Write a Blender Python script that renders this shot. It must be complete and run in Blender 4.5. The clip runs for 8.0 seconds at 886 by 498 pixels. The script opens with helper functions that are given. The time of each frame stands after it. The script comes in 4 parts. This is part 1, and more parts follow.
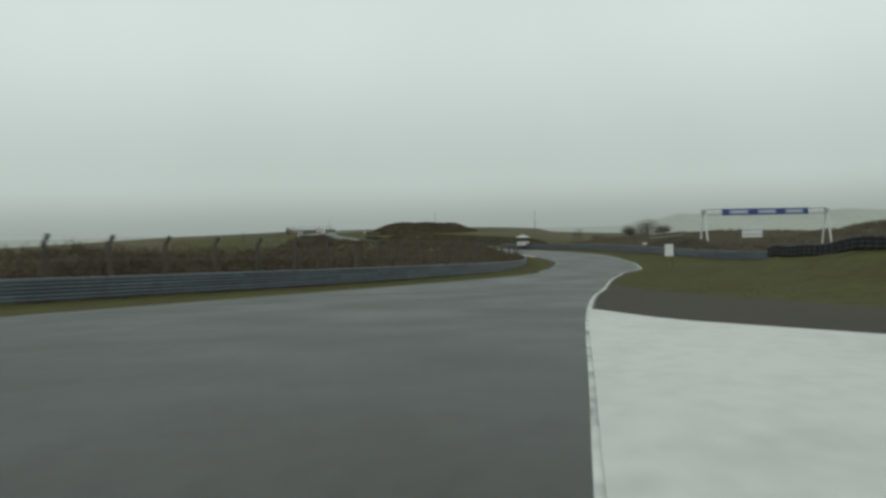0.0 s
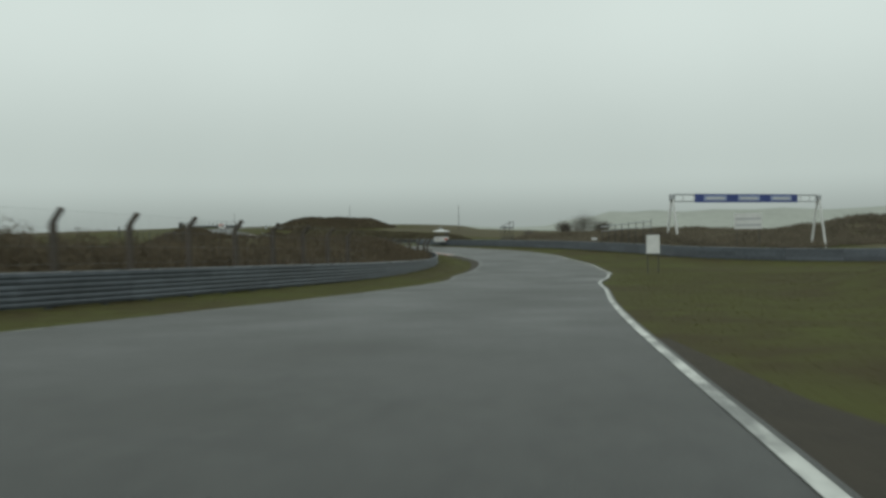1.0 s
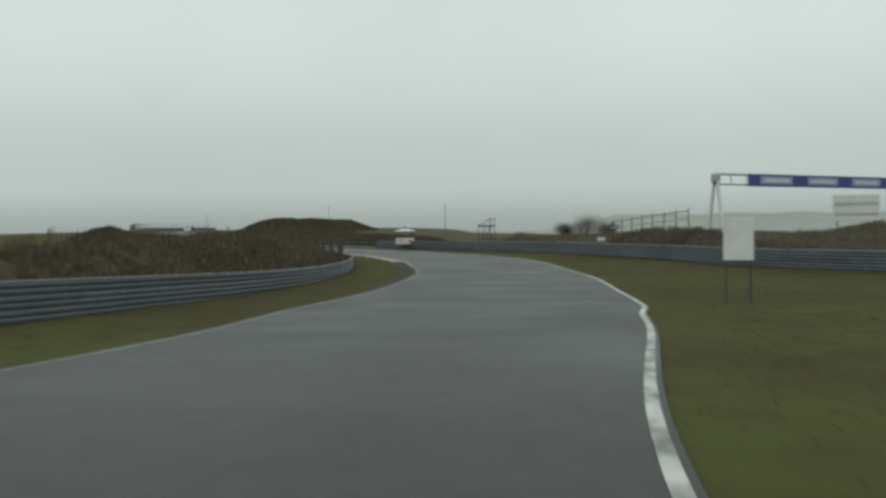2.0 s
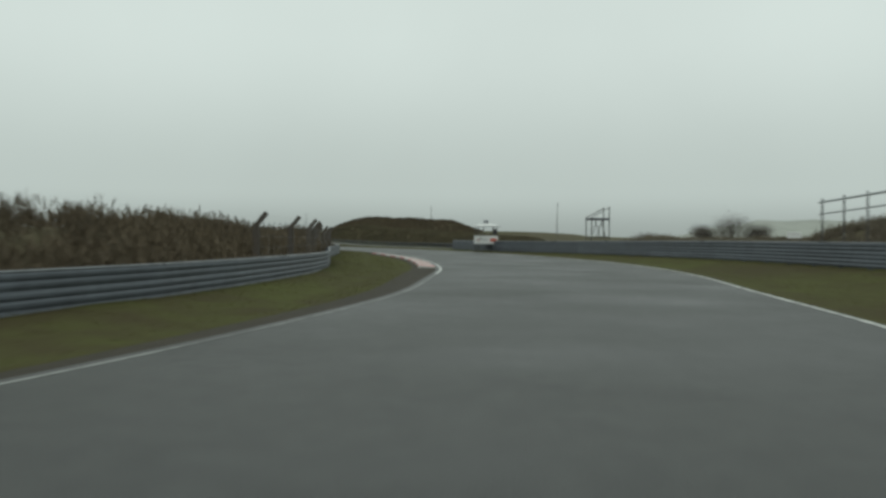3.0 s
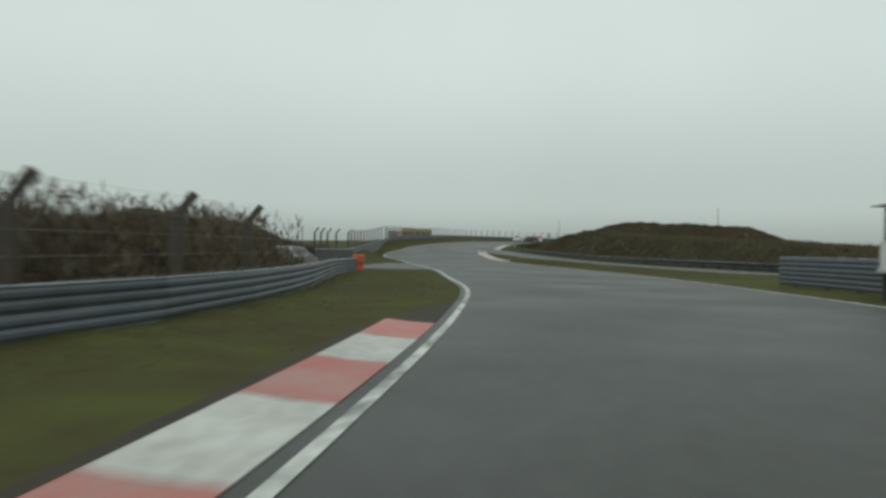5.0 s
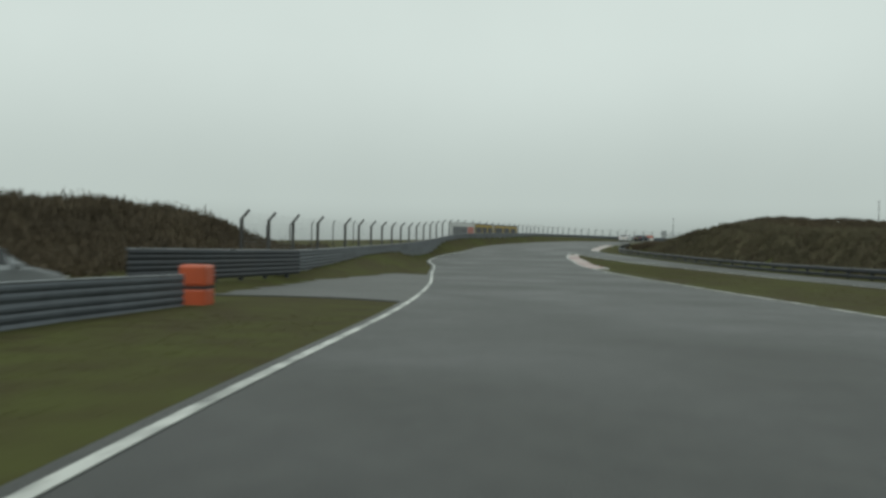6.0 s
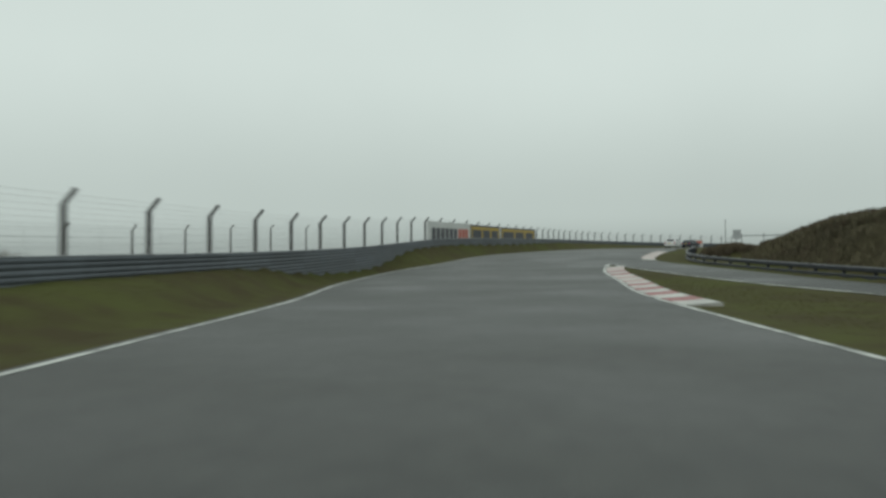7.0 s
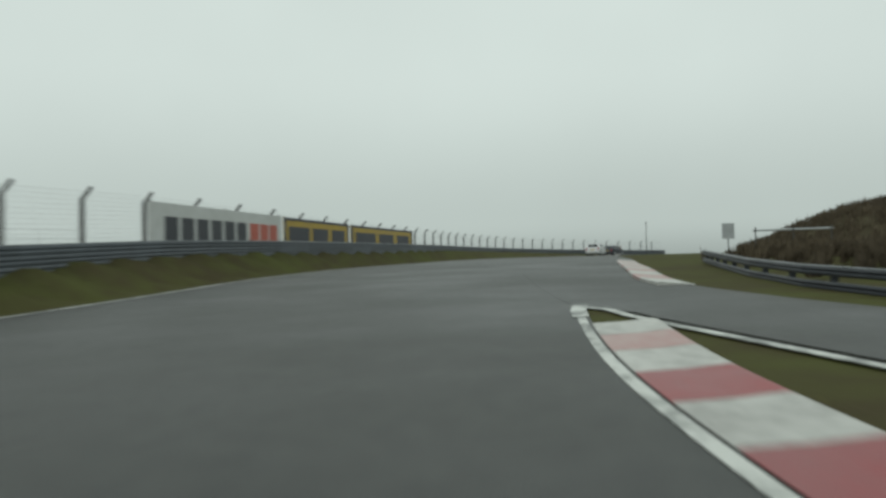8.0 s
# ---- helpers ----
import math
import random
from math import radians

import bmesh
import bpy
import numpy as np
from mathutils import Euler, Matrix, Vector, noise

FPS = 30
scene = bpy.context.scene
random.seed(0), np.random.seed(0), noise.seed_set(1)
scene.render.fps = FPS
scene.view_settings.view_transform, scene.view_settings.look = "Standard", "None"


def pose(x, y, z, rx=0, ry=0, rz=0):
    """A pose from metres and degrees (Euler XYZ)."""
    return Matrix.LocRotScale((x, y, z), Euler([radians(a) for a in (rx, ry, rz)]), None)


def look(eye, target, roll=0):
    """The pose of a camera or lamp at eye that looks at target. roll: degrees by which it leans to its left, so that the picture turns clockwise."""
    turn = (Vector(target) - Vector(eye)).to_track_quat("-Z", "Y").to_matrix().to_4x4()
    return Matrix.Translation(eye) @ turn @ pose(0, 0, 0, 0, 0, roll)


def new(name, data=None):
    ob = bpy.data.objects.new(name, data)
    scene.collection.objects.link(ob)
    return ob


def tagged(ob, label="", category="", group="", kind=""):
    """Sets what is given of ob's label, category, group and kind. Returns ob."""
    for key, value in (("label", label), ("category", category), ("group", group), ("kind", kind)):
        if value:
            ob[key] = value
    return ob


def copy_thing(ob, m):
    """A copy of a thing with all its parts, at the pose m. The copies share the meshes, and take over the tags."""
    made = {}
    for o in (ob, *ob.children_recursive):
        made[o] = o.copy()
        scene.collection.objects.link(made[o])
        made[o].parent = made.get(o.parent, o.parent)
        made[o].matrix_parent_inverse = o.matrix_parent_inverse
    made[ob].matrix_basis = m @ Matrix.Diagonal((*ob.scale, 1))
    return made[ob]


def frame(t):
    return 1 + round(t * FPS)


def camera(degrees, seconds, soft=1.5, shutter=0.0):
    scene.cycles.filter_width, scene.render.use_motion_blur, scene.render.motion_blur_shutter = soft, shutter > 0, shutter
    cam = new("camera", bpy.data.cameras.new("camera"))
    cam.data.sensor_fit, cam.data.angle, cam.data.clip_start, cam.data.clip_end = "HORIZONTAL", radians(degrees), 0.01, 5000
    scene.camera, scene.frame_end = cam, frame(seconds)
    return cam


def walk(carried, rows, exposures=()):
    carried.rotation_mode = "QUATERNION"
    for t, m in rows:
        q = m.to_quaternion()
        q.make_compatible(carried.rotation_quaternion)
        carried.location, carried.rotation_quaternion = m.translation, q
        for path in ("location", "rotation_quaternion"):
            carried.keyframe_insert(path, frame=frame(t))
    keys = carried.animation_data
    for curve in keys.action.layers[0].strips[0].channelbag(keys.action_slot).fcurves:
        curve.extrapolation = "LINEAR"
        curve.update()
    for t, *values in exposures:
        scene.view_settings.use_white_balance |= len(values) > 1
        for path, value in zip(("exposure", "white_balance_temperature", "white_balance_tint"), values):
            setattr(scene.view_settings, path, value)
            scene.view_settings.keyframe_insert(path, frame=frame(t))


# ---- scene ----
# The camera rides along a wet race track at about 100 km/h.
cam = camera(55.9, 8.0, soft=3.0, shutter=0.28)
walk(cam, [
    (0, pose(1.04, -0.13, 1.55, 88.63, 1.36, 0.69)),
    (0.5, pose(2.66, 15.18, 0.91, 88.35, 1.07, -1.86)),
    (1, pose(5.04, 29.98, 0.25, 88.52, 0.93, -4.25)),
    (1.2, pose(6.26, 35.74, 0.08, 88.32, 0.73, -4.91)),
    (1.5, pose(8.38, 44.21, -0.24, 88.53, 0.68, -5.33)),
    (1.75, pose(10.26, 51.15, -0.49, 88.73, 0.68, -5.02)),
    (2, pose(12.09, 58.03, -0.74, 88.94, 0.70, -3.96)),
    (2.3, pose(13.99, 66.23, -1.04, 89.19, 0.75, -1.77)),
    (2.5, pose(14.96, 71.70, -1.25, 88.90, 0.35, -0.05)),
    (3, pose(16.45, 85.37, -1.66, 89.40, -0.31, 4.41)),
    (3.5, pose(17.17, 98.90, -1.77, 89.50, -1.38, 9.73)),
    (4, pose(16.49, 112.37, -1.70, 89.55, -1.50, 15.19)),
    (4.5, pose(14.68, 125.82, -1.70, 89.86, -0.81, 19.90)),
    (4.7, pose(13.64, 131.15, -1.66, 90.18, -0.82, 21.48)),
    (5, pose(11.75, 139.07, -1.62, 90.14, -0.83, 23.51)),
    (5.25, pose(9.91, 145.64, -1.59, 90.09, -0.84, 25.03)),
    (5.5, pose(7.87, 152.21, -1.55, 90.05, -0.90, 26.70)),
    (5.8, pose(5.13, 160.20, -1.51, 90.02, -1.01, 29.13)),
    (6, pose(3.14, 165.59, -1.49, 90.07, -1.01, 30.71)),
    (6.3, pose(0.05, 173.83, -1.48, 90.32, -0.31, 32.55)),
    (6.6, pose(-3.37, 182.28, -1.49, 90.66, 0.15, 33.48)),
    (7.1, pose(-10.11, 196.82, -1.48, 91.04, 0.15, 32.47)),
    (7.5, pose(-15.73, 208.97, -1.35, 91.50, 0.28, 30.30)),
    (7.8, pose(-19.70, 218.13, -1.19, 91.91, 0.48, 27.68)),
    (8, pose(-21.97, 224.17, -1.03, 91.66, 1.11, 25.83)),
])

# ---- world and light: a rainy, fully overcast day ----
world = bpy.data.worlds.new("overcast_sky")
scene.world = world
world.use_nodes = True
wn, wl = world.node_tree.nodes, world.node_tree.links
wn.clear()
sky = wn.new("ShaderNodeTexSky")
sky.sky_type, sky.sun_disc = "NISHITA", False
sky.sun_elevation, sky.sun_rotation = radians(48), radians(200)
sky.dust_density, sky.ozone_density = 4.0, 1.0
sky_bw = wn.new("ShaderNodeHueSaturation")
sky_bw.inputs["Saturation"].default_value = 0.12
wl.new(sky.outputs[0], sky_bw.inputs["Color"])
sky_dim = wn.new("ShaderNodeMix")
sky_dim.data_type, sky_dim.blend_type = "RGBA", "MULTIPLY"
sky_dim.inputs["Factor"].default_value = 1.0
sky_dim.inputs["B"].default_value = (0.05, 0.05, 0.05, 1)
wl.new(sky_bw.outputs[0], sky_dim.inputs["A"])
# the cloud layer: brighter overhead, dimmer towards the horizon
geo = wn.new("ShaderNodeTexCoord")
sep = wn.new("ShaderNodeSeparateXYZ")
wl.new(geo.outputs["Generated"], sep.inputs[0])
ramp = wn.new("ShaderNodeValToRGB")
ramp.color_ramp.interpolation = "EASE"
stops = ramp.color_ramp.elements
stops[0].position, stops[0].color = 0.0, (0.365, 0.42, 0.395, 1)
stops[1].position, stops[1].color = 1.0, (0.86, 0.98, 0.93, 1)
mid = stops.new(0.06)
mid.color = (0.535, 0.615, 0.58, 1)
high = stops.new(0.24)
high.color = (0.69, 0.785, 0.745, 1)
wl.new(sep.outputs["Z"], ramp.inputs[0])
cloud_tex = wn.new("ShaderNodeTexNoise")
cloud_tex.inputs["Scale"].default_value, cloud_tex.inputs["Detail"].default_value = 2.2, 4.0
wl.new(geo.outputs["Generated"], cloud_tex.inputs["Vector"])
cloud_amt = wn.new("ShaderNodeMapRange")
cloud_amt.inputs["To Min"].default_value, cloud_amt.inputs["To Max"].default_value = 0.9, 1.1
wl.new(cloud_tex.outputs["Fac"], cloud_amt.inputs["Value"])
clouds = wn.new("ShaderNodeVectorMath")
clouds.operation = "SCALE"
wl.new(ramp.outputs[0], clouds.inputs[0])
wl.new(cloud_amt.outputs[0], clouds.inputs["Scale"])
layer = wn.new("ShaderNodeMix")
layer.data_type = "RGBA"
layer.inputs["Factor"].default_value = 0.9
wl.new(sky_dim.outputs["Result"], layer.inputs["A"])
wl.new(clouds.outputs[0], layer.inputs["B"])
bg = wn.new("ShaderNodeBackground")
bg.inputs["Strength"].default_value = 1.0
wl.new(layer.outputs["Result"], bg.inputs["Color"])
wout = wn.new("ShaderNodeOutputWorld")
wl.new(bg.outputs[0], wout.inputs[0])

sun = new("sun", bpy.data.lights.new("sun", "SUN"))
sun.data.energy, sun.data.angle, sun.data.color = 0.5, radians(40), (1.0, 0.98, 0.95)
sun.matrix_world = look((0, 0, 50), (14, 40, 0))
scene.view_settings.exposure = 0.0


# ---- materials ----
def material(name, base, rough=0.8, dark=None, grain=6.0, coarse=0.3, bump=0.0, bump_scale=40.0, metal=0.0, vary=0.0, spec=0.5, lo=0.3, hi=0.7, wet=0.12):
    """A surface whose colour wanders between base and dark at two scales, with fine relief."""
    m = bpy.data.materials.new(name)
    m.use_nodes = True
    n, l = m.node_tree.nodes, m.node_tree.links
    b = n["Principled BSDF"]
    b.inputs["Metallic"].default_value = metal
    b.inputs["Specular IOR Level"].default_value = spec
    co = n.new("ShaderNodeNewGeometry")
    n1, n2 = n.new("ShaderNodeTexNoise"), n.new("ShaderNodeTexNoise")
    for node, s, d in ((n1, coarse, 5.0), (n2, grain, 6.0)):
        node.inputs["Scale"].default_value, node.inputs["Detail"].default_value = s, d
        l.new(co.outputs["Position"], node.inputs["Vector"])
    add = n.new("ShaderNodeMath")
    add.operation = "ADD"
    l.new(n1.outputs["Fac"], add.inputs[0])
    l.new(n2.outputs["Fac"], add.inputs[1])
    half = n.new("ShaderNodeMapRange")
    half.inputs["From Min"].default_value, half.inputs["From Max"].default_value = lo * 2, hi * 2
    l.new(add.outputs[0], half.inputs["Value"])
    mix = n.new("ShaderNodeMix")
    mix.data_type = "RGBA"
    mix.inputs["A"].default_value = (*(dark or [c * 0.72 for c in base]), 1)
    mix.inputs["B"].default_value = (*base, 1)
    l.new(half.outputs[0], mix.inputs["Factor"])
    last = mix.outputs["Result"]
    if vary:
        info, rng = n.new("ShaderNodeObjectInfo"), n.new("ShaderNodeMapRange")
        rng.inputs["To Min"].default_value, rng.inputs["To Max"].default_value = 1 - vary, 1 + vary
        l.new(info.outputs["Random"], rng.inputs["Value"])
        sc = n.new("ShaderNodeVectorMath")
        sc.operation = "SCALE"
        l.new(last, sc.inputs[0])
        l.new(rng.outputs[0], sc.inputs["Scale"])
        last = sc.outputs[0]
    l.new(last, b.inputs["Base Color"])
    rr = n.new("ShaderNodeMapRange")
    rr.inputs["To Min"].default_value, rr.inputs["To Max"].default_value = max(rough - wet, 0.03), min(rough + wet, 1)
    l.new(n1.outputs["Fac"], rr.inputs["Value"])
    l.new(rr.outputs[0], b.inputs["Roughness"])
    if bump:
        nb, bp = n.new("ShaderNodeTexNoise"), n.new("ShaderNodeBump")
        nb.inputs["Scale"].default_value, nb.inputs["Detail"].default_value = bump_scale, 4.0
        l.new(co.outputs["Position"], nb.inputs["Vector"])
        bp.inputs["Strength"].default_value, bp.inputs["Distance"].default_value = bump, 0.02
        l.new(nb.outputs["Fac"], bp.inputs["Height"])
        l.new(bp.outputs[0], b.inputs["Normal"])
    return m


def leaf_material(name, base, dark, scale):
    """Foliage: every leaf takes its own shade."""
    m = material(name, base, 0.75, dark, grain=scale, coarse=0.25, spec=0.2)
    n, l = m.node_tree.nodes, m.node_tree.links
    b = n["Principled BSDF"]
    src = b.inputs["Base Color"].links[0].from_socket
    g, r, s = n.new("ShaderNodeNewGeometry"), n.new("ShaderNodeMapRange"), n.new("ShaderNodeVectorMath")
    s.operation = "SCALE"
    r.inputs["To Min"].default_value, r.inputs["To Max"].default_value = 0.8, 1.2
    l.new(g.outputs["Random Per Island"], r.inputs["Value"])
    l.new(src, s.inputs[0])
    l.new(r.outputs[0], s.inputs["Scale"])
    l.new(s.outputs[0], b.inputs["Base Color"])
    return m


ASPHALT = material("wet_asphalt", (0.031, 0.0325, 0.029), 0.48, (0.013, 0.0138, 0.0125), grain=4, coarse=0.28, bump=0.5, bump_scale=60, spec=0.41, lo=0.40, hi=0.60, wet=0.2)
ASPHALT_OLD = material("service_asphalt", (0.085, 0.087, 0.082), 0.55, (0.055, 0.056, 0.052), grain=7, coarse=0.3, bump=0.4, bump_scale=45, spec=0.3)
GRASS = material("wet_grass", (0.068, 0.073, 0.024), 0.95, (0.054, 0.046, 0.022), grain=1.1, coarse=0.16, lo=0.40, hi=0.60, bump=1.0, bump_scale=14, spec=0.06)
SOIL = material("dark_soil", (0.050, 0.042, 0.030), 0.85, (0.028, 0.024, 0.018), grain=3, coarse=0.4, bump=1.0, bump_scale=18, spec=0.2)
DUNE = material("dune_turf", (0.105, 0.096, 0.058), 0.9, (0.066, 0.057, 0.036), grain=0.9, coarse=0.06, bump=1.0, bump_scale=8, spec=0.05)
# distance haze is put into this pale base colour
FAR_HAZED = material("hazed_far_dunes", (0.33, 0.345, 0.31), 0.9, (0.25, 0.265, 0.235), grain=0.3, coarse=0.03, bump=0.6, bump_scale=2, spec=0.1)
SCRUB = leaf_material("dry_scrub", (0.122, 0.097, 0.062), (0.066, 0.053, 0.036), 0.7)
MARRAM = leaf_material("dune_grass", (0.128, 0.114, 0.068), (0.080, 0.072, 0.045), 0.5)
# dry scrub farther off, its brown paled to stand in for haze
HEATH_HAZED = leaf_material("hazed_dry_heath", (0.175, 0.150, 0.108), (0.105, 0.092, 0.068), 0.4)
# grey-brown twigs of the distant bushes, colour lightened in place of haze
TWIG_HAZED = leaf_material("hazed_bare_twigs", (0.15, 0.135, 0.115), (0.09, 0.08, 0.068), 1.5)
TURF = leaf_material("grass_blades", (0.100, 0.106, 0.035), (0.082, 0.070, 0.033), 0.9)
WHITE = material("road_paint_white", (0.52, 0.53, 0.50), 0.5, (0.13, 0.135, 0.128), grain=7, coarse=1.4, bump=0.3, bump_scale=70, lo=0.42, hi=0.55)
FAINT = material("worn_thin_paint", (0.21, 0.215, 0.205), 0.55, (0.075, 0.077, 0.074), grain=4, coarse=0.5, bump=0.3, bump_scale=70, lo=0.42, hi=0.58)
KWHITE = material("kerb_white", (0.47, 0.47, 0.44), 0.5, (0.29, 0.285, 0.265), grain=7, coarse=1.1, bump=0.4, bump_scale=50, vary=0.1, lo=0.38, hi=0.58)
APRON = material("apron_white", (0.47, 0.475, 0.45), 0.5, (0.37, 0.37, 0.35), grain=3, coarse=0.35, bump=0.4, bump_scale=40, lo=0.36, hi=0.56)
KRED = material("kerb_red", (0.36, 0.085, 0.072), 0.5, (0.31, 0.15, 0.13), grain=7, coarse=1.1, bump=0.4, bump_scale=50, vary=0.12, lo=0.38, hi=0.58)
KFRESH = material("kerb_red_fresh", (0.27, 0.032, 0.037), 0.45, (0.20, 0.05, 0.052), grain=9, coarse=1.3, bump=0.3, bump_scale=50, vary=0.08)
KWORN = material("kerb_red_worn", (0.36, 0.17, 0.16), 0.5, (0.38, 0.31, 0.29), grain=9, coarse=1.3, bump=0.3, bump_scale=50)
STEEL = material("galvanised_rail", (0.094, 0.108, 0.125), 0.55, (0.062, 0.072, 0.084), grain=4, coarse=0.7, bump=0.2, bump_scale=20, metal=0.2, vary=0.18, lo=0.36, hi=0.62)
DARKSTEEL = material("dark_rail", (0.030, 0.035, 0.044), 0.5, (0.019, 0.022, 0.028), grain=4, coarse=0.7, bump=0.2, bump_scale=20, metal=0.2, vary=0.12, lo=0.36, hi=0.62)
# paler than the rails: the sky's highlight on their wet edge, put into the colour
LIP_GLINT = material("wet_rail_glint", (0.20, 0.215, 0.23), 0.3, (0.11, 0.12, 0.13), grain=3, coarse=0.6, metal=0.5, lo=0.36, hi=0.62)
POST = material("fence_post_steel", (0.075, 0.075, 0.072), 0.6, (0.045, 0.044, 0.041), grain=8, coarse=0.8, bump=0.2, vary=0.15, metal=0.2)
WOOD = material("weathered_post", (0.085, 0.070, 0.055), 0.8, (0.045, 0.038, 0.03), grain=8, coarse=0.8, bump=0.6, bump_scale=25, vary=0.15)
WIRE = material("fence_wire", (0.22, 0.23, 0.23), 0.55, metal=0.4)
WPAINT = material("white_paint", (0.66, 0.67, 0.66), 0.5, (0.50, 0.51, 0.49), grain=3, coarse=0.5, vary=0.05)
GPAINT = material("grey_paint", (0.42, 0.44, 0.45), 0.5, (0.30, 0.32, 0.33), grain=3, coarse=0.5)
BLUE = material("blue_banner", (0.045, 0.075, 0.26), 0.55, (0.03, 0.05, 0.18), grain=2, coarse=0.6)
PALEBLUE = material("pale_blue_banner", (0.30, 0.36, 0.55), 0.55, (0.22, 0.27, 0.44), grain=2, coarse=0.6)
ORANGE = material("orange_plastic", (0.55, 0.10, 0.035), 0.45, (0.42, 0.08, 0.03), grain=3, coarse=0.8)
YELLOW = material("yellow_banner", (0.48, 0.33, 0.035), 0.55, (0.38, 0.25, 0.03), grain=2, coarse=0.7, vary=0.06)
CHAR = material("charcoal_print", (0.045, 0.048, 0.06), 0.55, grain=3)
REDPRINT = material("coral_print", (0.55, 0.12, 0.075), 0.55, grain=3)
RUBBER = material("black_rubber", (0.022, 0.022, 0.024), 0.7, grain=5, bump=0.3)
GLASS = material("dark_car_glass", (0.02, 0.024, 0.027), 0.12, grain=2, spec=0.6)
CARWHITE = material("car_white", (0.62, 0.63, 0.63), 0.25, (0.55, 0.56, 0.56), grain=1, spec=0.6)
CARSILVER = material("car_silver", (0.30, 0.315, 0.325), 0.3, (0.24, 0.255, 0.265), grain=1, metal=0.3, spec=0.6)
CARDARK = material("car_dark", (0.03, 0.035, 0.05), 0.25, grain=1, spec=0.6)
LAMPRED = material("tail_lamp_red", (0.35, 0.02, 0.02), 0.2)


# ---- builders ----
def mesh_object(name, bm, mat, smooth=False):
    me = bpy.data.meshes.new(name)
    bm.to_mesh(me)
    bm.free()
    for mm in (mat if isinstance(mat, (list, tuple)) else (mat,)):
        me.materials.append(mm)
    if smooth:
        me.shade_smooth()
    return new(name, me)


def part(name, bm, mat, parent=None, label="", smooth=False):
    ob = mesh_object(name, bm, mat, smooth)
    ob.parent = parent
    return tagged(ob, label)


def thing(name, label, category, group="", m=None):
    ob = new(name)
    ob.empty_display_size = 0.3
    if m is not None:
        ob.matrix_basis = m
    return tagged(ob, label, category, group)


def box(bm, size, at=(0, 0, 0), turn=(0, 0, 0), bevel=0.0):
    ret = bmesh.ops.create_cube(bm, size=1.0)
    vs = ret["verts"]
    bmesh.ops.transform(bm, matrix=pose(*at, *turn) @ Matrix.Diagonal((*size, 1)), verts=vs)
    if bevel:
        es = {e for v in vs for e in v.link_edges}
        bmesh.ops.bevel(bm, geom=list(es), offset=bevel, segments=2, affect="EDGES", profile=0.5)
    return bm


def boxes(*specs, bevel=0.0):
    bm = bmesh.new()
    for s in specs:
        box(bm, *s, bevel=bevel)
    return bm


def rod(bm, a, b, r, sides=8, r2=None):
    a, b = Vector(a), Vector(b)
    ret = bmesh.ops.create_cone(bm, cap_ends=True, segments=sides, radius1=r, radius2=r if r2 is None else r2, depth=(b - a).length)
    m = Matrix.Translation((a + b) / 2) @ (b - a).to_track_quat("Z", "Y").to_matrix().to_4x4()
    bmesh.ops.transform(bm, matrix=m, verts=ret["verts"])
    return bm


def rods(*specs, sides=8):
    bm = bmesh.new()
    for s in specs:
        rod(bm, *s, sides=sides)
    return bm


def extrude_profile(profile, stations):
    """A bar: the closed profile (across, up) set at every station (place, across direction)."""
    bm = bmesh.new()
    rings = [[bm.verts.new((p[0] + d[0] * u, p[1] + d[1] * u, p[2] + v)) for u, v in profile] for p, d in stations]
    n = len(profile)
    for r0, r1 in zip(rings, rings[1:]):
        for i in range(n):
            bm.faces.new((r0[i], r0[(i + 1) % n], r1[(i + 1) % n], r1[i]))
    bm.faces.new(rings[0][::-1])
    bm.faces.new(rings[-1])
    bmesh.ops.recalc_face_normals(bm, faces=bm.faces)
    return bm


# ---- the lie of the land ----
PROFILE = ((-900, 3.4), (-120, 3.4), (-50, 2.15), (0, 0.35), (20, -0.48), (40, -1.26), (60, -1.99), (85, -2.83), (112, -2.90), (139, -2.80), (166, -2.66), (194, -2.64), (224, -2.19), (250, -1.04), (280, -0.21), (320, 0.68),
           (400, 1.6), (700, 2.0), (2500, 2.0))


def grade(y):
    """Height of the track along the valley (cubic through PROFILE)."""
    y = np.asarray(y, float)
    k, v = np.array(PROFILE).T
    s = np.diff(v) / np.diff(k)
    m = np.r_[s[0], (s[1:] * np.diff(k)[:-1] + s[:-1] * np.diff(k)[1:]) / (k[2:] - k[:-2]), s[-1]]
    i = np.clip(np.searchsorted(k, y) - 1, 0, len(k) - 2)
    h = k[i + 1] - k[i]
    t = np.clip((y - k[i]) / h, 0, 1)
    return ((1 + 2 * t) * (1 - t) ** 2 * v[i] + t * (1 - t) ** 2 * h * m[i] + t * t * (3 - 2 * t) * v[i + 1] + t * t * (t - 1) * h * m[i + 1])


def curve(points, step=1.0):
    """A smooth line through the given (x, y), cut into even steps."""
    p = np.array(points, float)
    p = np.vstack([2 * p[0] - p[1], p, 2 * p[-1] - p[-2]])
    out = []
    for a, b, c, d in zip(p, p[1:], p[2:], p[3:]):
        for t in np.linspace(0, 1, 14, endpoint=False):
            out.append(0.5 * (2 * b + (c - a) * t + (2 * a - 5 * b + 4 * c - d) * t * t + (3 * b - a - 3 * c + d) * t ** 3))
    out.append(p[-2])
    out = np.array(out)
    s = np.r_[0, np.cumsum(np.hypot(*np.diff(out, axis=0).T))]
    q = np.linspace(0, s[-1], max(int(s[-1] / step), 1) + 1)
    return np.c_[np.interp(q, s, out[:, 0]), np.interp(q, s, out[:, 1])]


def lefts(line):
    """Unit normals to the left of a line."""
    d = np.gradient(line, axis=0)
    d /= np.hypot(*d.T)[:, None]
    return np.c_[-d[:, 1], d[:, 0]]


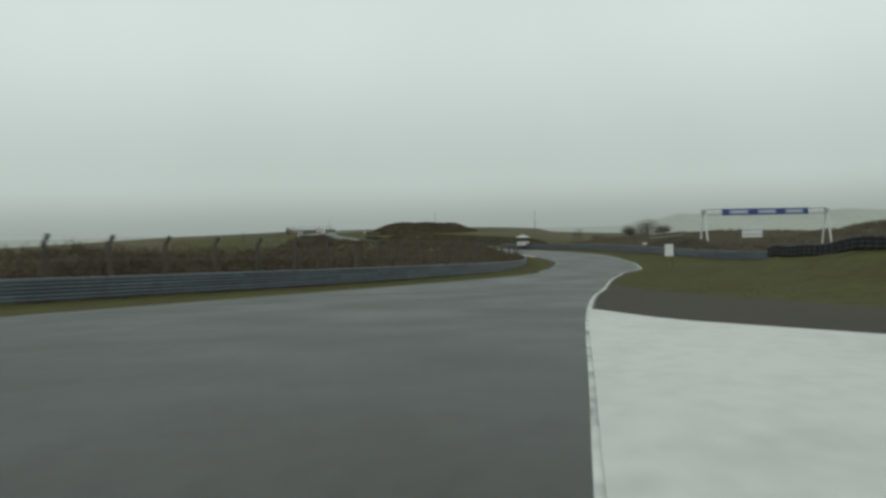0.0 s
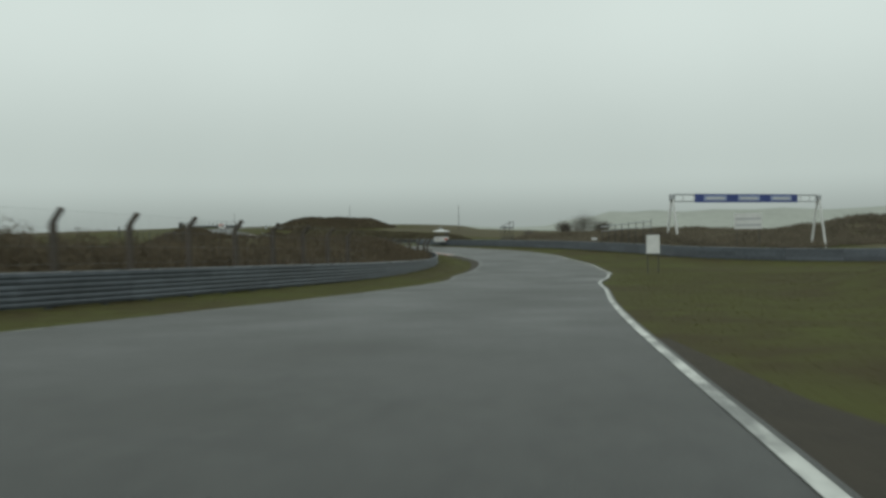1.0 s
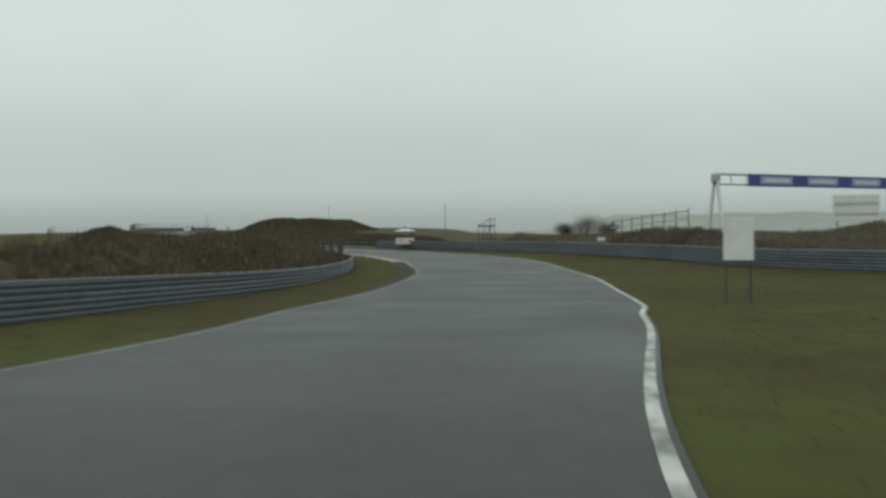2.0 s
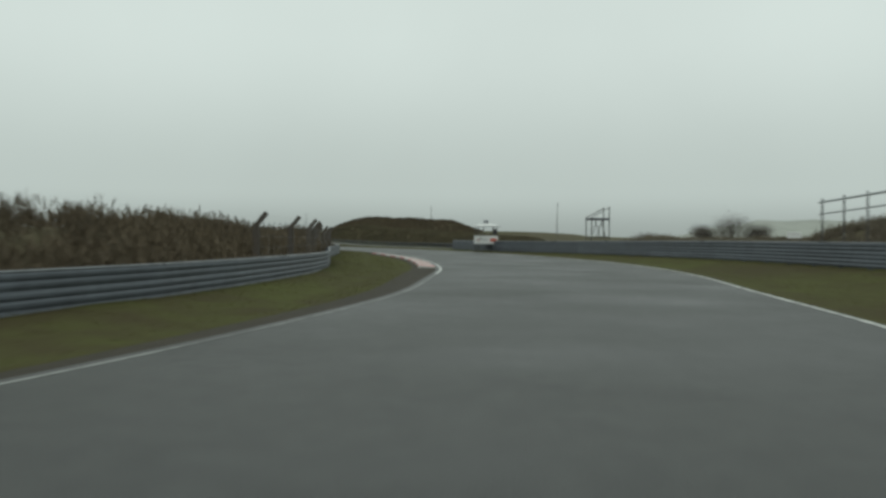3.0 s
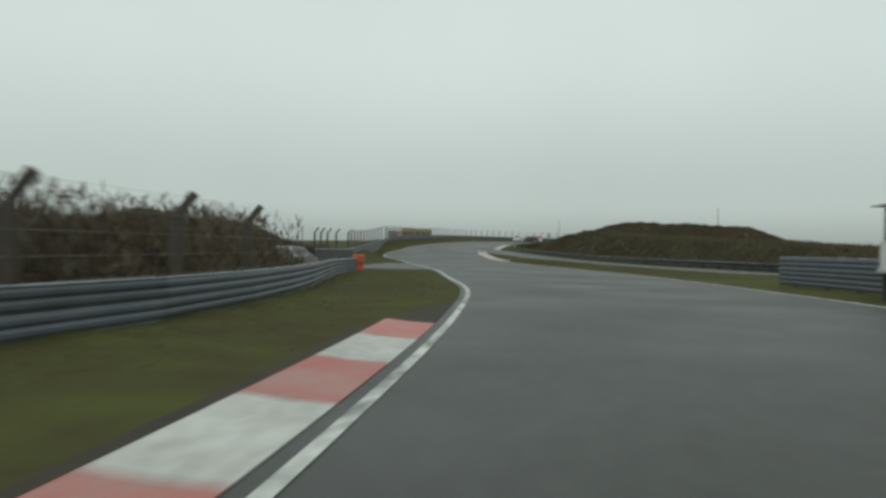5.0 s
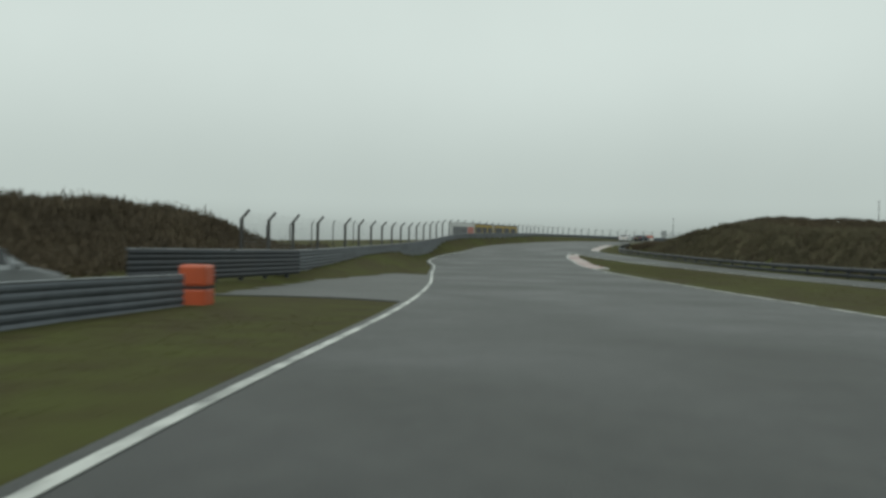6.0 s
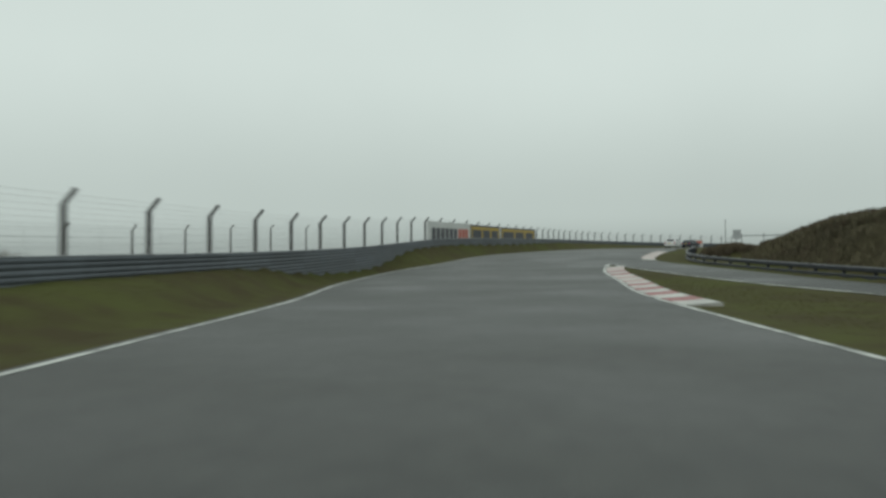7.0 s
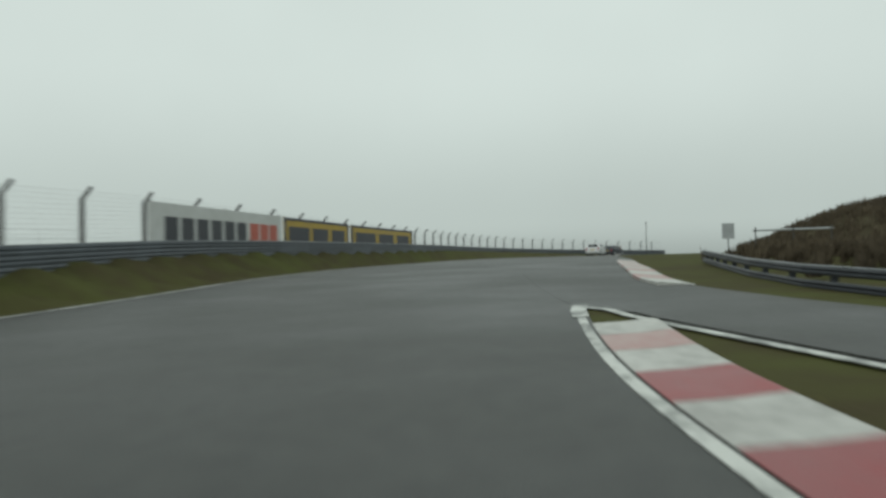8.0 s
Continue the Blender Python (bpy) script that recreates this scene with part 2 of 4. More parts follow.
def away(line, x, y):
    """Distance of the places (x, y) from a line, and how far along it they lie (0 to 1)."""
    best = np.full(np.shape(x), 1e9)
    along = np.zeros(np.shape(x))
    line = np.asarray(line, float)
    for i, (a, b) in enumerate(zip(line, line[1:])):
        d = b - a
        t = np.clip(((x - a[0]) * d[0] + (y - a[1]) * d[1]) / (d @ d), 0, 1)
        r = np.hypot(x - a[0] - t * d[0], y - a[1] - t * d[1])
        near = r < best
        best, along = np.where(near, r, best), np.where(near, (i + t) / (len(line) - 1), along)
    return best, along


TRACK_MID = ((-16, -30), (-7.46, 8), (-2.91, 24), (4.03, 45), (9.98, 64), (14.79, 82), (17.55, 98), (18.5, 115), (16.93, 132), (12.67, 148), (5.42, 166), (-2.18, 182), (-12.5, 200),
             (-22.05, 216), (-29.06, 230), (-35, 246), (-40.5, 270), (-47, 300), (-51.5, 330), (-47, 362), (-34, 394), (-20, 420))
BRANCH_MID = ((-31, 256), (-26.8, 244.5), (-24.3, 238), (-21.5, 234), (-16.5, 228), (-12.2, 222.2), (-7.8, 216.5), (-3.4, 209.8), (1.8, 201.8), (7, 194), (12, 187.5))

# ridges: the line of the crest, half width, height, hardness of the shoulder
RIDGES = {
    "scrub_bank": (((-47.11, -14), (-30.3, 16), (-20.35, 36), (-12.69, 52), (-4.71, 70), (-0.3, 88), (3, 104), (2.74, 116), (-1.9, 133), (-7.81, 151), (-19.13, 167), (-28.4, 182), (-34.6, 198)), 8,
                   (1.3, 1.4, 1.6, 1.75, 1.45, 1.3, 1.4, 1.5, 1.7, 1.65, 1.6, 2.65, 2.75)),
    "fence_scrub": (((-23.12, 19), (-12.15, 40), (-3.2, 60), (3.04, 78), (5.97, 92), (7.4, 104), (6.93, 114), (5.45, 124), (3.14, 135), (1.48, 145), (-2.32, 156), (-5.22, 161)), 2.4, (0.45, 0.45, 0.45, 0.45, 0.45, 0.45, 0.45, 0.55, 0.7, 0.5, 0.45, 0.45)),
    "end_scrub": (((1.07, 147), (-2.79, 156.5), (-6.4, 163)), 1.3, 0.4),
    "post_scrub": (((-16.17, 33), (-9.03, 46.5), (-4.45, 57.5), (-0.6, 67), (2.24, 76)), 2.4, (0.9, 0.95, 0.95, 0.8, 0.5)),
    "bank_end": (((-21.5, 171), (-28.4, 182), (-34.6, 198), (-36.0, 202)), 8.0, 0.0),
    "gap_scrub": (((-20.6, 244.5), (-22.3, 250), (-24.2, 258)), 2.2, 0.3),
    "heath": (((36, 138), (46, 175), (64, 215), (95, 245)), 17, 0.35),
    "verge_scrub": (((30, 168), (37, 190), (52, 214), (85, 236)), 6, 0.8),
    "inner_mound": (((17.5, 192.5), (12.5, 200), (7.5, 207.5), (1.5, 216.5), (-4.2, 224.5), (-9, 230.5), (-12.6, 235.4), (-14.2, 237.8)), 6.2, (1.15, 1.45, 1.65, 1.9, 2.15, 2.4, 1.9, 1.2)),
    "far_mound": (((-19.5, 293), (-12, 300), (0, 306)), 11.5, (3.5, 3.5, 3.0)),
    "frame_dune": (((36.8, 101), (35.3, 110), (34.0, 118), (32.2, 126)), 3.8, (0.7, 1.3, 2.1, 1.5)),
    "gantry_dune": (((44, 128), (54, 138), (80, 152), (125, 165)), 11, (0.5, 1.0, 3.3, 4.2)),
    "north_dune": (((110, 385), (190, 400), (300, 380)), 50, 7.6),
    "tyre_bank": (((26, 24), (23.0, 38), (23.2, 51)), 9, 1.35),
    "west_dune": (((-120, -60), (-95, 20), (-70, 80), (-60, 130), (-75, 170)), 30, 2.6),
    "east_dune": (((130, -40), (120, 60), (140, 140), (150, 240)), 45, 5.0),
}


def ridge_height(x, y):
    """Height of the dunes over the valley, with rough crests."""
    x, y = np.asarray(x, float), np.asarray(y, float)
    top = np.zeros(np.shape(x))
    rough = 0.14 * (np.sin(x * 0.61 + 1.3 * np.sin(y * 0.23)) + np.sin(y * 0.47 + 1.7 * np.sin(x * 0.31))) + 0.1 * np.sin(x * 1.7 + y * 1.1)
    for name, (line, half, high) in RIDGES.items():
        r, q = away(line, x, y)
        if not isinstance(high, (int, float)):
            high = np.interp(q, np.linspace(0, 1, len(high)), high)
        k = np.clip((1 - r / half) * (1.3 if name == "inner_mound" else 1), 0, 1)
        k = k * k * (3 - 2 * k)
        top = np.maximum(top, high * k * (1 + (0.2 if name.endswith("mound") else 0.5) * rough))
    # the dunes were cut back along the asphalt
    for line, near, far in ((TRACK_MID, 8.6, 12.5), (BRANCH_MID, 2.8, 5.6)):
        r, _ = away(line, x, y)
        top = top * np.clip((r - near) / (far - near), 0, 1)
    return top


def far_height(x, y):
    """The belt of dunes that closes the view."""
    r = np.hypot(x - 0, y - 120)
    a = np.arctan2(y - 120, x)
    k = np.clip((r - 260) / 160, 0, 1) * np.clip((1500 - r) / 500, 0, 1)
    seaward = 0.25 + 0.75 / (1 + np.exp(-((np.cos(a - 0.55)) * 6 + 1.0)))
    dunes = k * seaward * 0.3 * (3.4 + 1.6 * np.sin(a * 9 + 0.6) + 1.1 * np.sin(a * 23 + r * 0.01) + 0.7 * np.sin(a * 51 + 2))
    # away from the track the land falls to a low plain
    off, _ = away(TRACK_MID[::2], x, y)
    w = np.clip((off - 50) / 80, 0, 1)
    w = w * w * (3 - 2 * w)
    return dunes + w * (-1.9 - grade(y))


BARRIER_FENCE = curve(((-11.4, 176.2), (-18.85, 191.9), (-25.47, 205.3), (-32, 219.4), (-38.34, 234), (-42.82, 245.3), (-46.87, 258.5), (-54.76, 287.9), (-60.8, 311.7), (-63.8, 335.7), (-61.8, 361.7), (-53.8, 389.7)))
BARRIER_LEFT = curve(((-29.11, 2), (-23.82, 12), (-19.62, 20), (-15.44, 28), (-11.25, 36), (-7.00, 44), (-3.12, 52), (0.05, 60), (2.76, 68), (4.97, 76), (6.78, 84), (8.54, 92), (9.73, 100), (10.07, 108), (9.68, 116), (8.13, 124), (6.34, 132), (5.15, 140), (3.65, 148), (0.58, 156), (-3.52, 164), (-7.2, 171), (-9.75, 177.2)))

BARRIER_RIGHT = curve(((75, 88), (58, 86), (44, 87), (35.4, 91), (31.3, 98), (30.4, 107), (29.6, 115.6), (28.2, 124.5), (26.2, 133), (23.9, 142), (21.0, 150.5), (17.5, 157.3),
                       (15.02, 161.2), (13.08, 165.6), (10.94, 170)))


def left_of(line, x, y):
    """Signed distance to the left of a line."""
    best, signed = np.full(np.shape(x), 1e9), np.zeros(np.shape(x))
    for a, b in zip(line, line[1:]):
        d = b - a
        t = np.clip(((x - a[0]) * d[0] + (y - a[1]) * d[1]) / (d @ d), 0, 1)
        r = np.hypot(x - a[0] - t * d[0], y - a[1] - t * d[1])
        turn = np.sign(d[0] * (y - a[1]) - d[1] * (x - a[0]))
        signed = np.where(r < best, r * turn, signed)
        best = np.minimum(best, r)
    return signed


def berm(y):
    """Height of the low berm under the catch fence barrier."""
    return np.interp(y, (172, 178, 190, 205, 222, 246, 300, 390), (0.0, 0.15, 0.26, 0.42, 0.56, 0.66, 0.66, 0.3))


def verge_rise(y):
    """How far the grass climbs towards the barrier on the right."""
    return np.interp(y, (80, 95, 128, 142, 157), (0.0, 0.27, 0.27, 0.18, 0.03))


def berm_height(x, y):
    r = left_of(BARRIER_FENCE[::4], x, y)
    reach = np.interp(y, (190, 200), (0.9, 3.4))
    k = np.where(r < -0.2, np.clip(1 - (-0.2 - r) / reach, 0, 1), np.clip(1 - (r - 4) / 8, 0, 1))
    clear = np.clip((left_of(LEFT_EDGE[::2], x, y) - 1.25) / 1.0, 0, 1)
    # grass has grown up against the foot of the barriers
    foot = np.clip(1 - np.maximum(-0.3 - r, r - 3) / 2.4, 0, 1) * np.interp(y, (190, 204, 330, 380), (0.0, 0.34, 0.34, 0.0))
    near, _ = away(BARRIER_LEFT[::4], x, y)
    foot = foot + np.clip(1 - near / 2.0, 0, 1) * np.interp(y, (60, 80, 150, 172), (0.08, 0.22, 0.2, 0.0))
    near, _ = away(BARRIER_RIGHT[::4], x, y)
    q = np.clip(1 - (near - 0.3) / 4.2, 0, 1)
    return berm(y) * k * k * (3 - 2 * k) * clear + foot * clear + verge_rise(y) * q * q * (3 - 2 * q)


def land(x, y):
    return grade(y) + ridge_height(x, y) + far_height(x, y) + berm_height(x, y)


def land1(x, y):
    return float(land(np.array([x]), np.array([y]))[0])


# edges of the track, seen from above
LEFT_EDGE = curve(((-30.59, -30), (-23.88, -10), (-18.46, 5), (-14.97, 14), (-12.12, 21), (-9.10, 28), (-5.96, 35), (-2.76, 42), (0.36, 49), (3.86, 57), (6.71, 65), (8.59, 73), (9.64, 81), (11.49, 89), (12.97, 97), (13.94, 105), (13.91, 113), (13.61, 121), (12.53, 129), (10.91, 137), (8.61, 145), (5.99, 153), (2.96, 161), (-1.50, 170), (-6.38, 180), (-11.87, 190), (-17.89, 200), (-23.85, 210), (-30.35, 220), (-35.15, 230), (-38.15, 240), (-41.63, 250), (-45.38, 262), (-50.44, 281), (-55.46, 302), (-58.2, 322), (-57.5, 342), (-53, 365), (-43, 395), (-26, 430)))
RIGHT_EDGE = curve(((-2.56, -30), (0.45, -5), (1.62, 3), (2.39, 8), (3.15, 13), (3.94, 18), (4.81, 23), (5.79, 28), (6.96, 33), (8.00, 38), (9.27, 44), (10.64, 50), (12.4, 57), (14.05, 64), (16.6, 72), (17.85, 76.5), (18.95, 80), (20.5, 88), (21.97, 97), (22.65, 107), (23.33, 117), (22.93, 127), (21.08, 137), (18.11, 147), (14.61, 156), (10.78, 165), (6.47, 175), (1.81, 185), (-4.12, 195), (-8.92, 203), (-12.94, 210), (-16.92, 217), (-20.21, 224), (-23.61, 231), (-25.7, 236.6), (-25.95, 237.6)))


def strip(name, left, right, mat, lift, tag, thick=0.05, rows=2):
    """A ribbon between two lines (resampled to as many points), laid on the land."""
    n = max(len(left), len(right))
    q = np.linspace(0, 1, n)
    a = np.c_[[np.interp(q, np.linspace(0, 1, len(left)), left[:, i]) for i in (0, 1)]].T
    b = np.c_[[np.interp(q, np.linspace(0, 1, len(right)), right[:, i]) for i in (0, 1)]].T
    verts, faces = [], []
    w = rows + 2
    for pa, pb in zip(a, b):
        for k in range(rows):
            p = pa + (pb - pa) * k / (rows - 1)
            verts.append((*p, grade(p[1]) + lift))
        verts.append((*pb, grade(pb[1]) + lift - thick))
        verts.append((*pa, grade(pa[1]) + lift - thick))
    for i in range(n - 1):
        for k in range(w):
            faces.append((i * w + k, i * w + (k + 1) % w, (i + 1) * w + (k + 1) % w, (i + 1) * w + k))
    me = bpy.data.meshes.new(name)
    me.from_pydata([tuple(map(float, v)) for v in verts], [], faces)
    me.materials.append(mat)
    me.update()
    bm = bmesh.new()
    bm.from_mesh(me)
    bmesh.ops.recalc_face_normals(bm, faces=bm.faces)
    bm.to_mesh(me)
    bm.free()
    ob = new(name, me)
    tagged(ob, **tag)
    return ob


# ---- ground: one sheet to the horizon ----
def spaced(lo, hi, dense_lo, dense_hi, step):
    def ladder(a, b):
        out, d, g = [], step, a
        s = 1 if b > a else -1
        while (b - g) * s > 0:
            d *= 1.18
            g += s * d
            out.append(g)
        return out
    return np.array(sorted(ladder(dense_lo, lo) + list(np.arange(dense_lo, dense_hi + 0.01, step)) + ladder(dense_hi, hi)))


def build_ground():
    xs, ys = spaced(-1900, 1900, -66, 60, 0.9), spaced(-1500, 2200, -30, 310, 1.1)
    X, Y = np.meshgrid(xs, ys)
    R = ridge_height(X, Y)
    F = far_height(X, Y)
    Z = grade(Y) + R + F + berm_height(X, Y) - 0.03
    Z += np.where(R + F < 0.2, 0, 0.05 * np.sin(X * 2.1 + Y) * np.sin(Y * 1.7 - X * 0.6))
    nx, ny = len(xs), len(ys)
    idx = np.arange(nx * ny).reshape(ny, nx)
    quads = np.stack([idx[:-1, :-1], idx[:-1, 1:], idx[1:, 1:], idx[1:, :-1]], -1).reshape(-1, 4)
    me = bpy.data.meshes.new("ground")
    me.from_pydata(np.c_[X.ravel(), Y.ravel(), Z.ravel()].tolist(), [], quads.tolist())
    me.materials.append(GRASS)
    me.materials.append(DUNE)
    me.materials.append(FAR_HAZED)
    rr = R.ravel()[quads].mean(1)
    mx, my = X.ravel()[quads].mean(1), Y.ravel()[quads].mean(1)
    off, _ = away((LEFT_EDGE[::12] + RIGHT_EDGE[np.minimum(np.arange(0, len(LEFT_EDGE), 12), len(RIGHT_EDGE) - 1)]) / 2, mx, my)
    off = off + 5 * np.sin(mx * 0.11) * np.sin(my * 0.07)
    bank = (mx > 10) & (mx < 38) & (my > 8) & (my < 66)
    # kind 2, the land farthest off, gets the colour paled for haze
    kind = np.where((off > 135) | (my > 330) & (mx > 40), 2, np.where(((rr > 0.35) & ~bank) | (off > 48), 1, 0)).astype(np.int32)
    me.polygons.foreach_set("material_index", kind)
    me.shade_smooth()
    me.update()
    return tagged(new("ground", me), "wet olive grass and low dunes around the track", "ground", kind="structure")


build_ground()

# ---- asphalt ----
branch_left = curve(((-25.95, 237.6), (-25.3, 237.2), (-24.4, 235.8), (-23.0, 234), (-21, 231.4), (-18.3, 227.9), (-14.4, 222.8), (-10.2, 217.6), (-5.5, 210.6), (-0.3, 202.6), (5, 194.5), (10, 187.5)))
branch_right = curve(((-45.5, 330), (-39.5, 295), (-33.4, 273), (-30.2, 260), (-27.8, 251.3), (-25.6, 243.8), (-23.3, 239.6), (-20.5, 236), (-16.8, 231.3), (-13, 226), (-9.6, 221.5), (-5.6, 215.2), (-1.2, 208.6), (3.8, 201), (9, 194), (14, 187.5)))
track_left = LEFT_EDGE + lefts(LEFT_EDGE) * 0.2
track_right = np.vstack([RIGHT_EDGE - lefts(RIGHT_EDGE) * 0.12, curve(((-26.5, 238.4), (-28.6, 246), (-31.8, 257), (-36.5, 276), (-42, 298), (-45.5, 318), (-46, 336), (-42, 356), (-33, 382), (-16, 415)))])
strip("road", track_left, track_right, ASPHALT, 0.0, dict(label="wet dark grey asphalt race track", category="road", kind="structure"), rows=6)
strip("road_branch", curve(((-47.5, 318), (-41.5, 285), (-34.5, 258), (-29.5, 245), (-26.1, 237.6), (-25.2, 237), (-24.2, 235.6), (-22.8, 233.8), (-20.8, 231.2), (-18.1, 227.7), (-14.2, 222.6), (-10.0, 217.4), (-5.3, 210.4), (-0.1, 202.4), (5.2, 194.3), (10.2, 187.3))), branch_right, ASPHALT, 0.004,
      dict(label="wet asphalt bend running past the mound", category="road", kind="structure"), rows=4)
strip("service_road", curve(((-6.9, 181.2), (-8.4, 181.5), (-10.2, 181.2), (-11.8, 180.3), (-21, 174), (-34, 166))), curve(((-16.0, 197.4), (-20.8, 197.2), (-31, 190), (-42, 178))), ASPHALT_OLD, 0.003,
      dict(label="pale worn asphalt service road through the barrier gap", category="road", kind="structure"), rows=4)


def cut(line, y0, y1):
    """The stretch of a line between two y."""
    return line[(line[:, 1] >= y0) & (line[:, 1] <= y1)]


def paint_line(name, line, wide, lift, label, mat=WHITE):
    n = lefts(line)
    strip(name, line + n * wide / 2, line - n * wide / 2, mat, lift, dict(label=label, category="road marking", kind="structure"), thick=0.006)


paint_line("edge_line_right", cut(RIGHT_EDGE, -20, 238), 0.12, 0.009, "worn white edge line painted on the asphalt")
paint_line("edge_line_left", cut(LEFT_EDGE, 115, 290), 0.12, 0.009, "worn white edge line painted on the asphalt")
paint_line("edge_line_left", cut(LEFT_EDGE, 0, 114.5), 0.08, 0.006, "faint worn white edge line", FAINT)
paint_line("edge_line_tip", cut(RIGHT_EDGE, 235.2, 238), 0.24, 0.013, "broad white line round the tip of the island")
paint_line("edge_line_branch", branch_left - lefts(branch_left) * 0.2, 0.15, 0.010, "white line along the grass island")


# ---- kerbs: red and white concrete blocks ----
def kerb(name, line, side, gap, wide, block, label, red=None, start=0.0, fade=(), head=0.0):
    """Blocks along a line; side +1 lies to its left; in the stretches of y in fade the red has worn off; head cuts the first block short."""
    red = red or KRED
    root = tagged(new(name), label, "kerb", kind="structure")
    n = lefts(line) * side
    s = np.r_[0, np.cumsum(np.hypot(*np.diff(line, axis=0).T))]
    for i in range(int((s[-1] - start) / block)):
        bm = bmesh.new()
        rings = []
        y0 = float(np.interp(start + i * block, s, line[:, 1]))
        low = head if i == 0 else 0.0
        for k in range(4):
            q = start + (i + low + k / 3 * (0.985 - low)) * block
            p = np.array([np.interp(q, s, line[:, 0]), np.interp(q, s, line[:, 1])])
            d = np.array([np.interp(q, s, n[:, 0]), np.interp(q, s, n[:, 1])])
            z = float(grade(p[1]))
            prof = ((gap, -0.05), (gap, 0.012), (gap + wide * 0.5, 0.035), (gap + wide * 0.93, 0.075), (gap + wide, 0.06), (gap + wide, -0.05))
            rings.append([bm.verts.new((p[0] + d[0] * u, p[1] + d[1] * u, z + v)) for u, v in prof])
        for r0, r1 in zip(rings, rings[1:]):
            for j in range(len(r0)):
                bm.faces.new((r0[j], r0[(j + 1) % len(r0)], r1[(j + 1) % len(r0)], r1[j]))
        bm.faces.new(rings[0])
        bm.faces.new(rings[-1][::-1])
        bmesh.ops.recalc_face_normals(bm, faces=bm.faces)
        part("kerb_block", bm, KWHITE if i % 2 == 0 else KWORN if any(a < y0 < b for a, b in fade) else red, root)
    return root


apex = cut(LEFT_EDGE, 118, 153)
apex_run = np.r_[0, np.cumsum(np.hypot(*np.diff(apex, axis=0).T))]
kerb("kerb_left", apex, 1, 0.2, 0.78, 2.2, "red and white painted concrete kerb inside the left bend", start=float(np.interp(120.85, apex[:, 1], apex_run)), head=0.75)
island = cut(RIGHT_EDGE, 211, 236.4)
island_run = np.r_[0, np.cumsum(np.hypot(*np.diff(island, axis=0).T))]
kerb("kerb_right", island, -1, 0.1, 0.85, 1.31, "red and white painted concrete kerb round the grass island", KFRESH,
     (np.interp(221.2, island[:, 1], island_run) - 1.965) % 2.62, ((222.3, 227.4), (230.2, 240)))
kerb("kerb_branch", cut(branch_right, 241, 264), -1, -0.1, 0.8, 2.0, "faded red and white kerb below the mound", KWORN)

# white apron at the first apex
apron_in = cut(RIGHT_EDGE, -14, 20)
apron_wide = np.interp(apron_in[:, 1], (-14, 0, 8, 12, 16, 20), (7, 8.5, 7.5, 4.6, 1.6, 0.0))
strip("kerb_apron", apron_in, apron_in - lefts(apron_in) * apron_wide[:, None], APRON, 0.035,
      dict(label="wide white-painted concrete apron kerb", category="kerb", kind="structure"), rows=5, thick=0.1)

# bare soil along the edges
verge = cut(RIGHT_EDGE, 6, 42)
verge_wide = np.interp(verge[:, 1], (6, 18, 25, 31, 36, 42), (9, 7.0, 4.6, 2.0, 0.7, 0.2))
strip("soil_verge", verge, verge - lefts(verge) * verge_wide[:, None], SOIL, -0.010, dict(label="churned dark soil beside the asphalt", category="soil", kind="structure"), rows=4)
verge = cut(LEFT_EDGE, 84, 156)
verge_wide = np.interp(verge[:, 1], (84, 96, 116, 150, 156), (0.2, 0.7, 1.25, 1.3, 0.3))
strip("soil_verge", verge, verge + lefts(verge) * verge_wide[:, None], SOIL, -0.012, dict(label="dark muddy strip behind the kerb", category="soil", kind="structure"), rows=4)


# ---- steel barriers ----
def guard_rail(length, high, label, group, levels=(0.20, 0.53, 0.865), mat=None):
    """One bay: W-beams on two posts; it runs along +x, its face to -y."""
    root = thing("guard_rail", label, "guard rail", group)
    mat = mat or STEEL
    k = high / 1.03
    wave = [(0.0, -0.168), (0.02, -0.168), (0.046, -0.1), (0.046, -0.05), (0.02, 0.0), (0.046, 0.05), (0.046, 0.1), (0.02, 0.168), (0.0, 0.168),
            (0.0, 0.162), (0.03, 0.095), (0.03, 0.055), (0.004, 0.0), (0.03, -0.055), (0.03, -0.095), (0.0, -0.162)]
    wave = [(u, v * k) for u, v in wave]
    for z in levels:
        part("rail", extrude_profile(wave, [((0, 0, z * k), (0, -1)), ((length, 0, z * k), (0, -1))]), mat, root)
    for x in (length * 0.25, length * 0.75):
        part("post", boxes(((0.10, 0.12, high + 0.3), (x, 0.075, high / 2 - 0.17))), mat, root)
    # a rod added on the top beam to carry its painted pale highlight
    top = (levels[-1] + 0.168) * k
    part("lip_glint", rods(((0, -0.012, top), (length, -0.012, top), 0.024), sides=10), LIP_GLINT, root, "added rod painted pale for the highlight on the wet top edge")
    return root


def along(line, step, start=0.0):
    """Places and headings every step metres along a line."""
    s = np.r_[0, np.cumsum(np.hypot(*np.diff(line, axis=0).T))]
    q = np.arange(start, s[-1], step)
    pts = np.c_[np.interp(q, s, line[:, 0]), np.interp(q, s, line[:, 1])]
    nxt = np.c_[np.interp(q + step, s, line[:, 0]), np.interp(q + step, s, line[:, 1])]
    keep = q + step <= s[-1] + 0.05
    return list(zip(pts[keep], nxt[keep]))


def post_base(y):
    """Foot of the catch fence behind the barrier."""
    return float(np.interp(y, (185, 200, 246, 262, 300), (-0.2, -0.05, 0.40, 0.22, 0.15)))


def dip(y):
    """The scrub barrier sinks a little towards the service road."""
    return float(np.interp(y, (80, 95, 140, 165, 178), (0.08, -0.1, -0.15, -0.24, -0.3)))


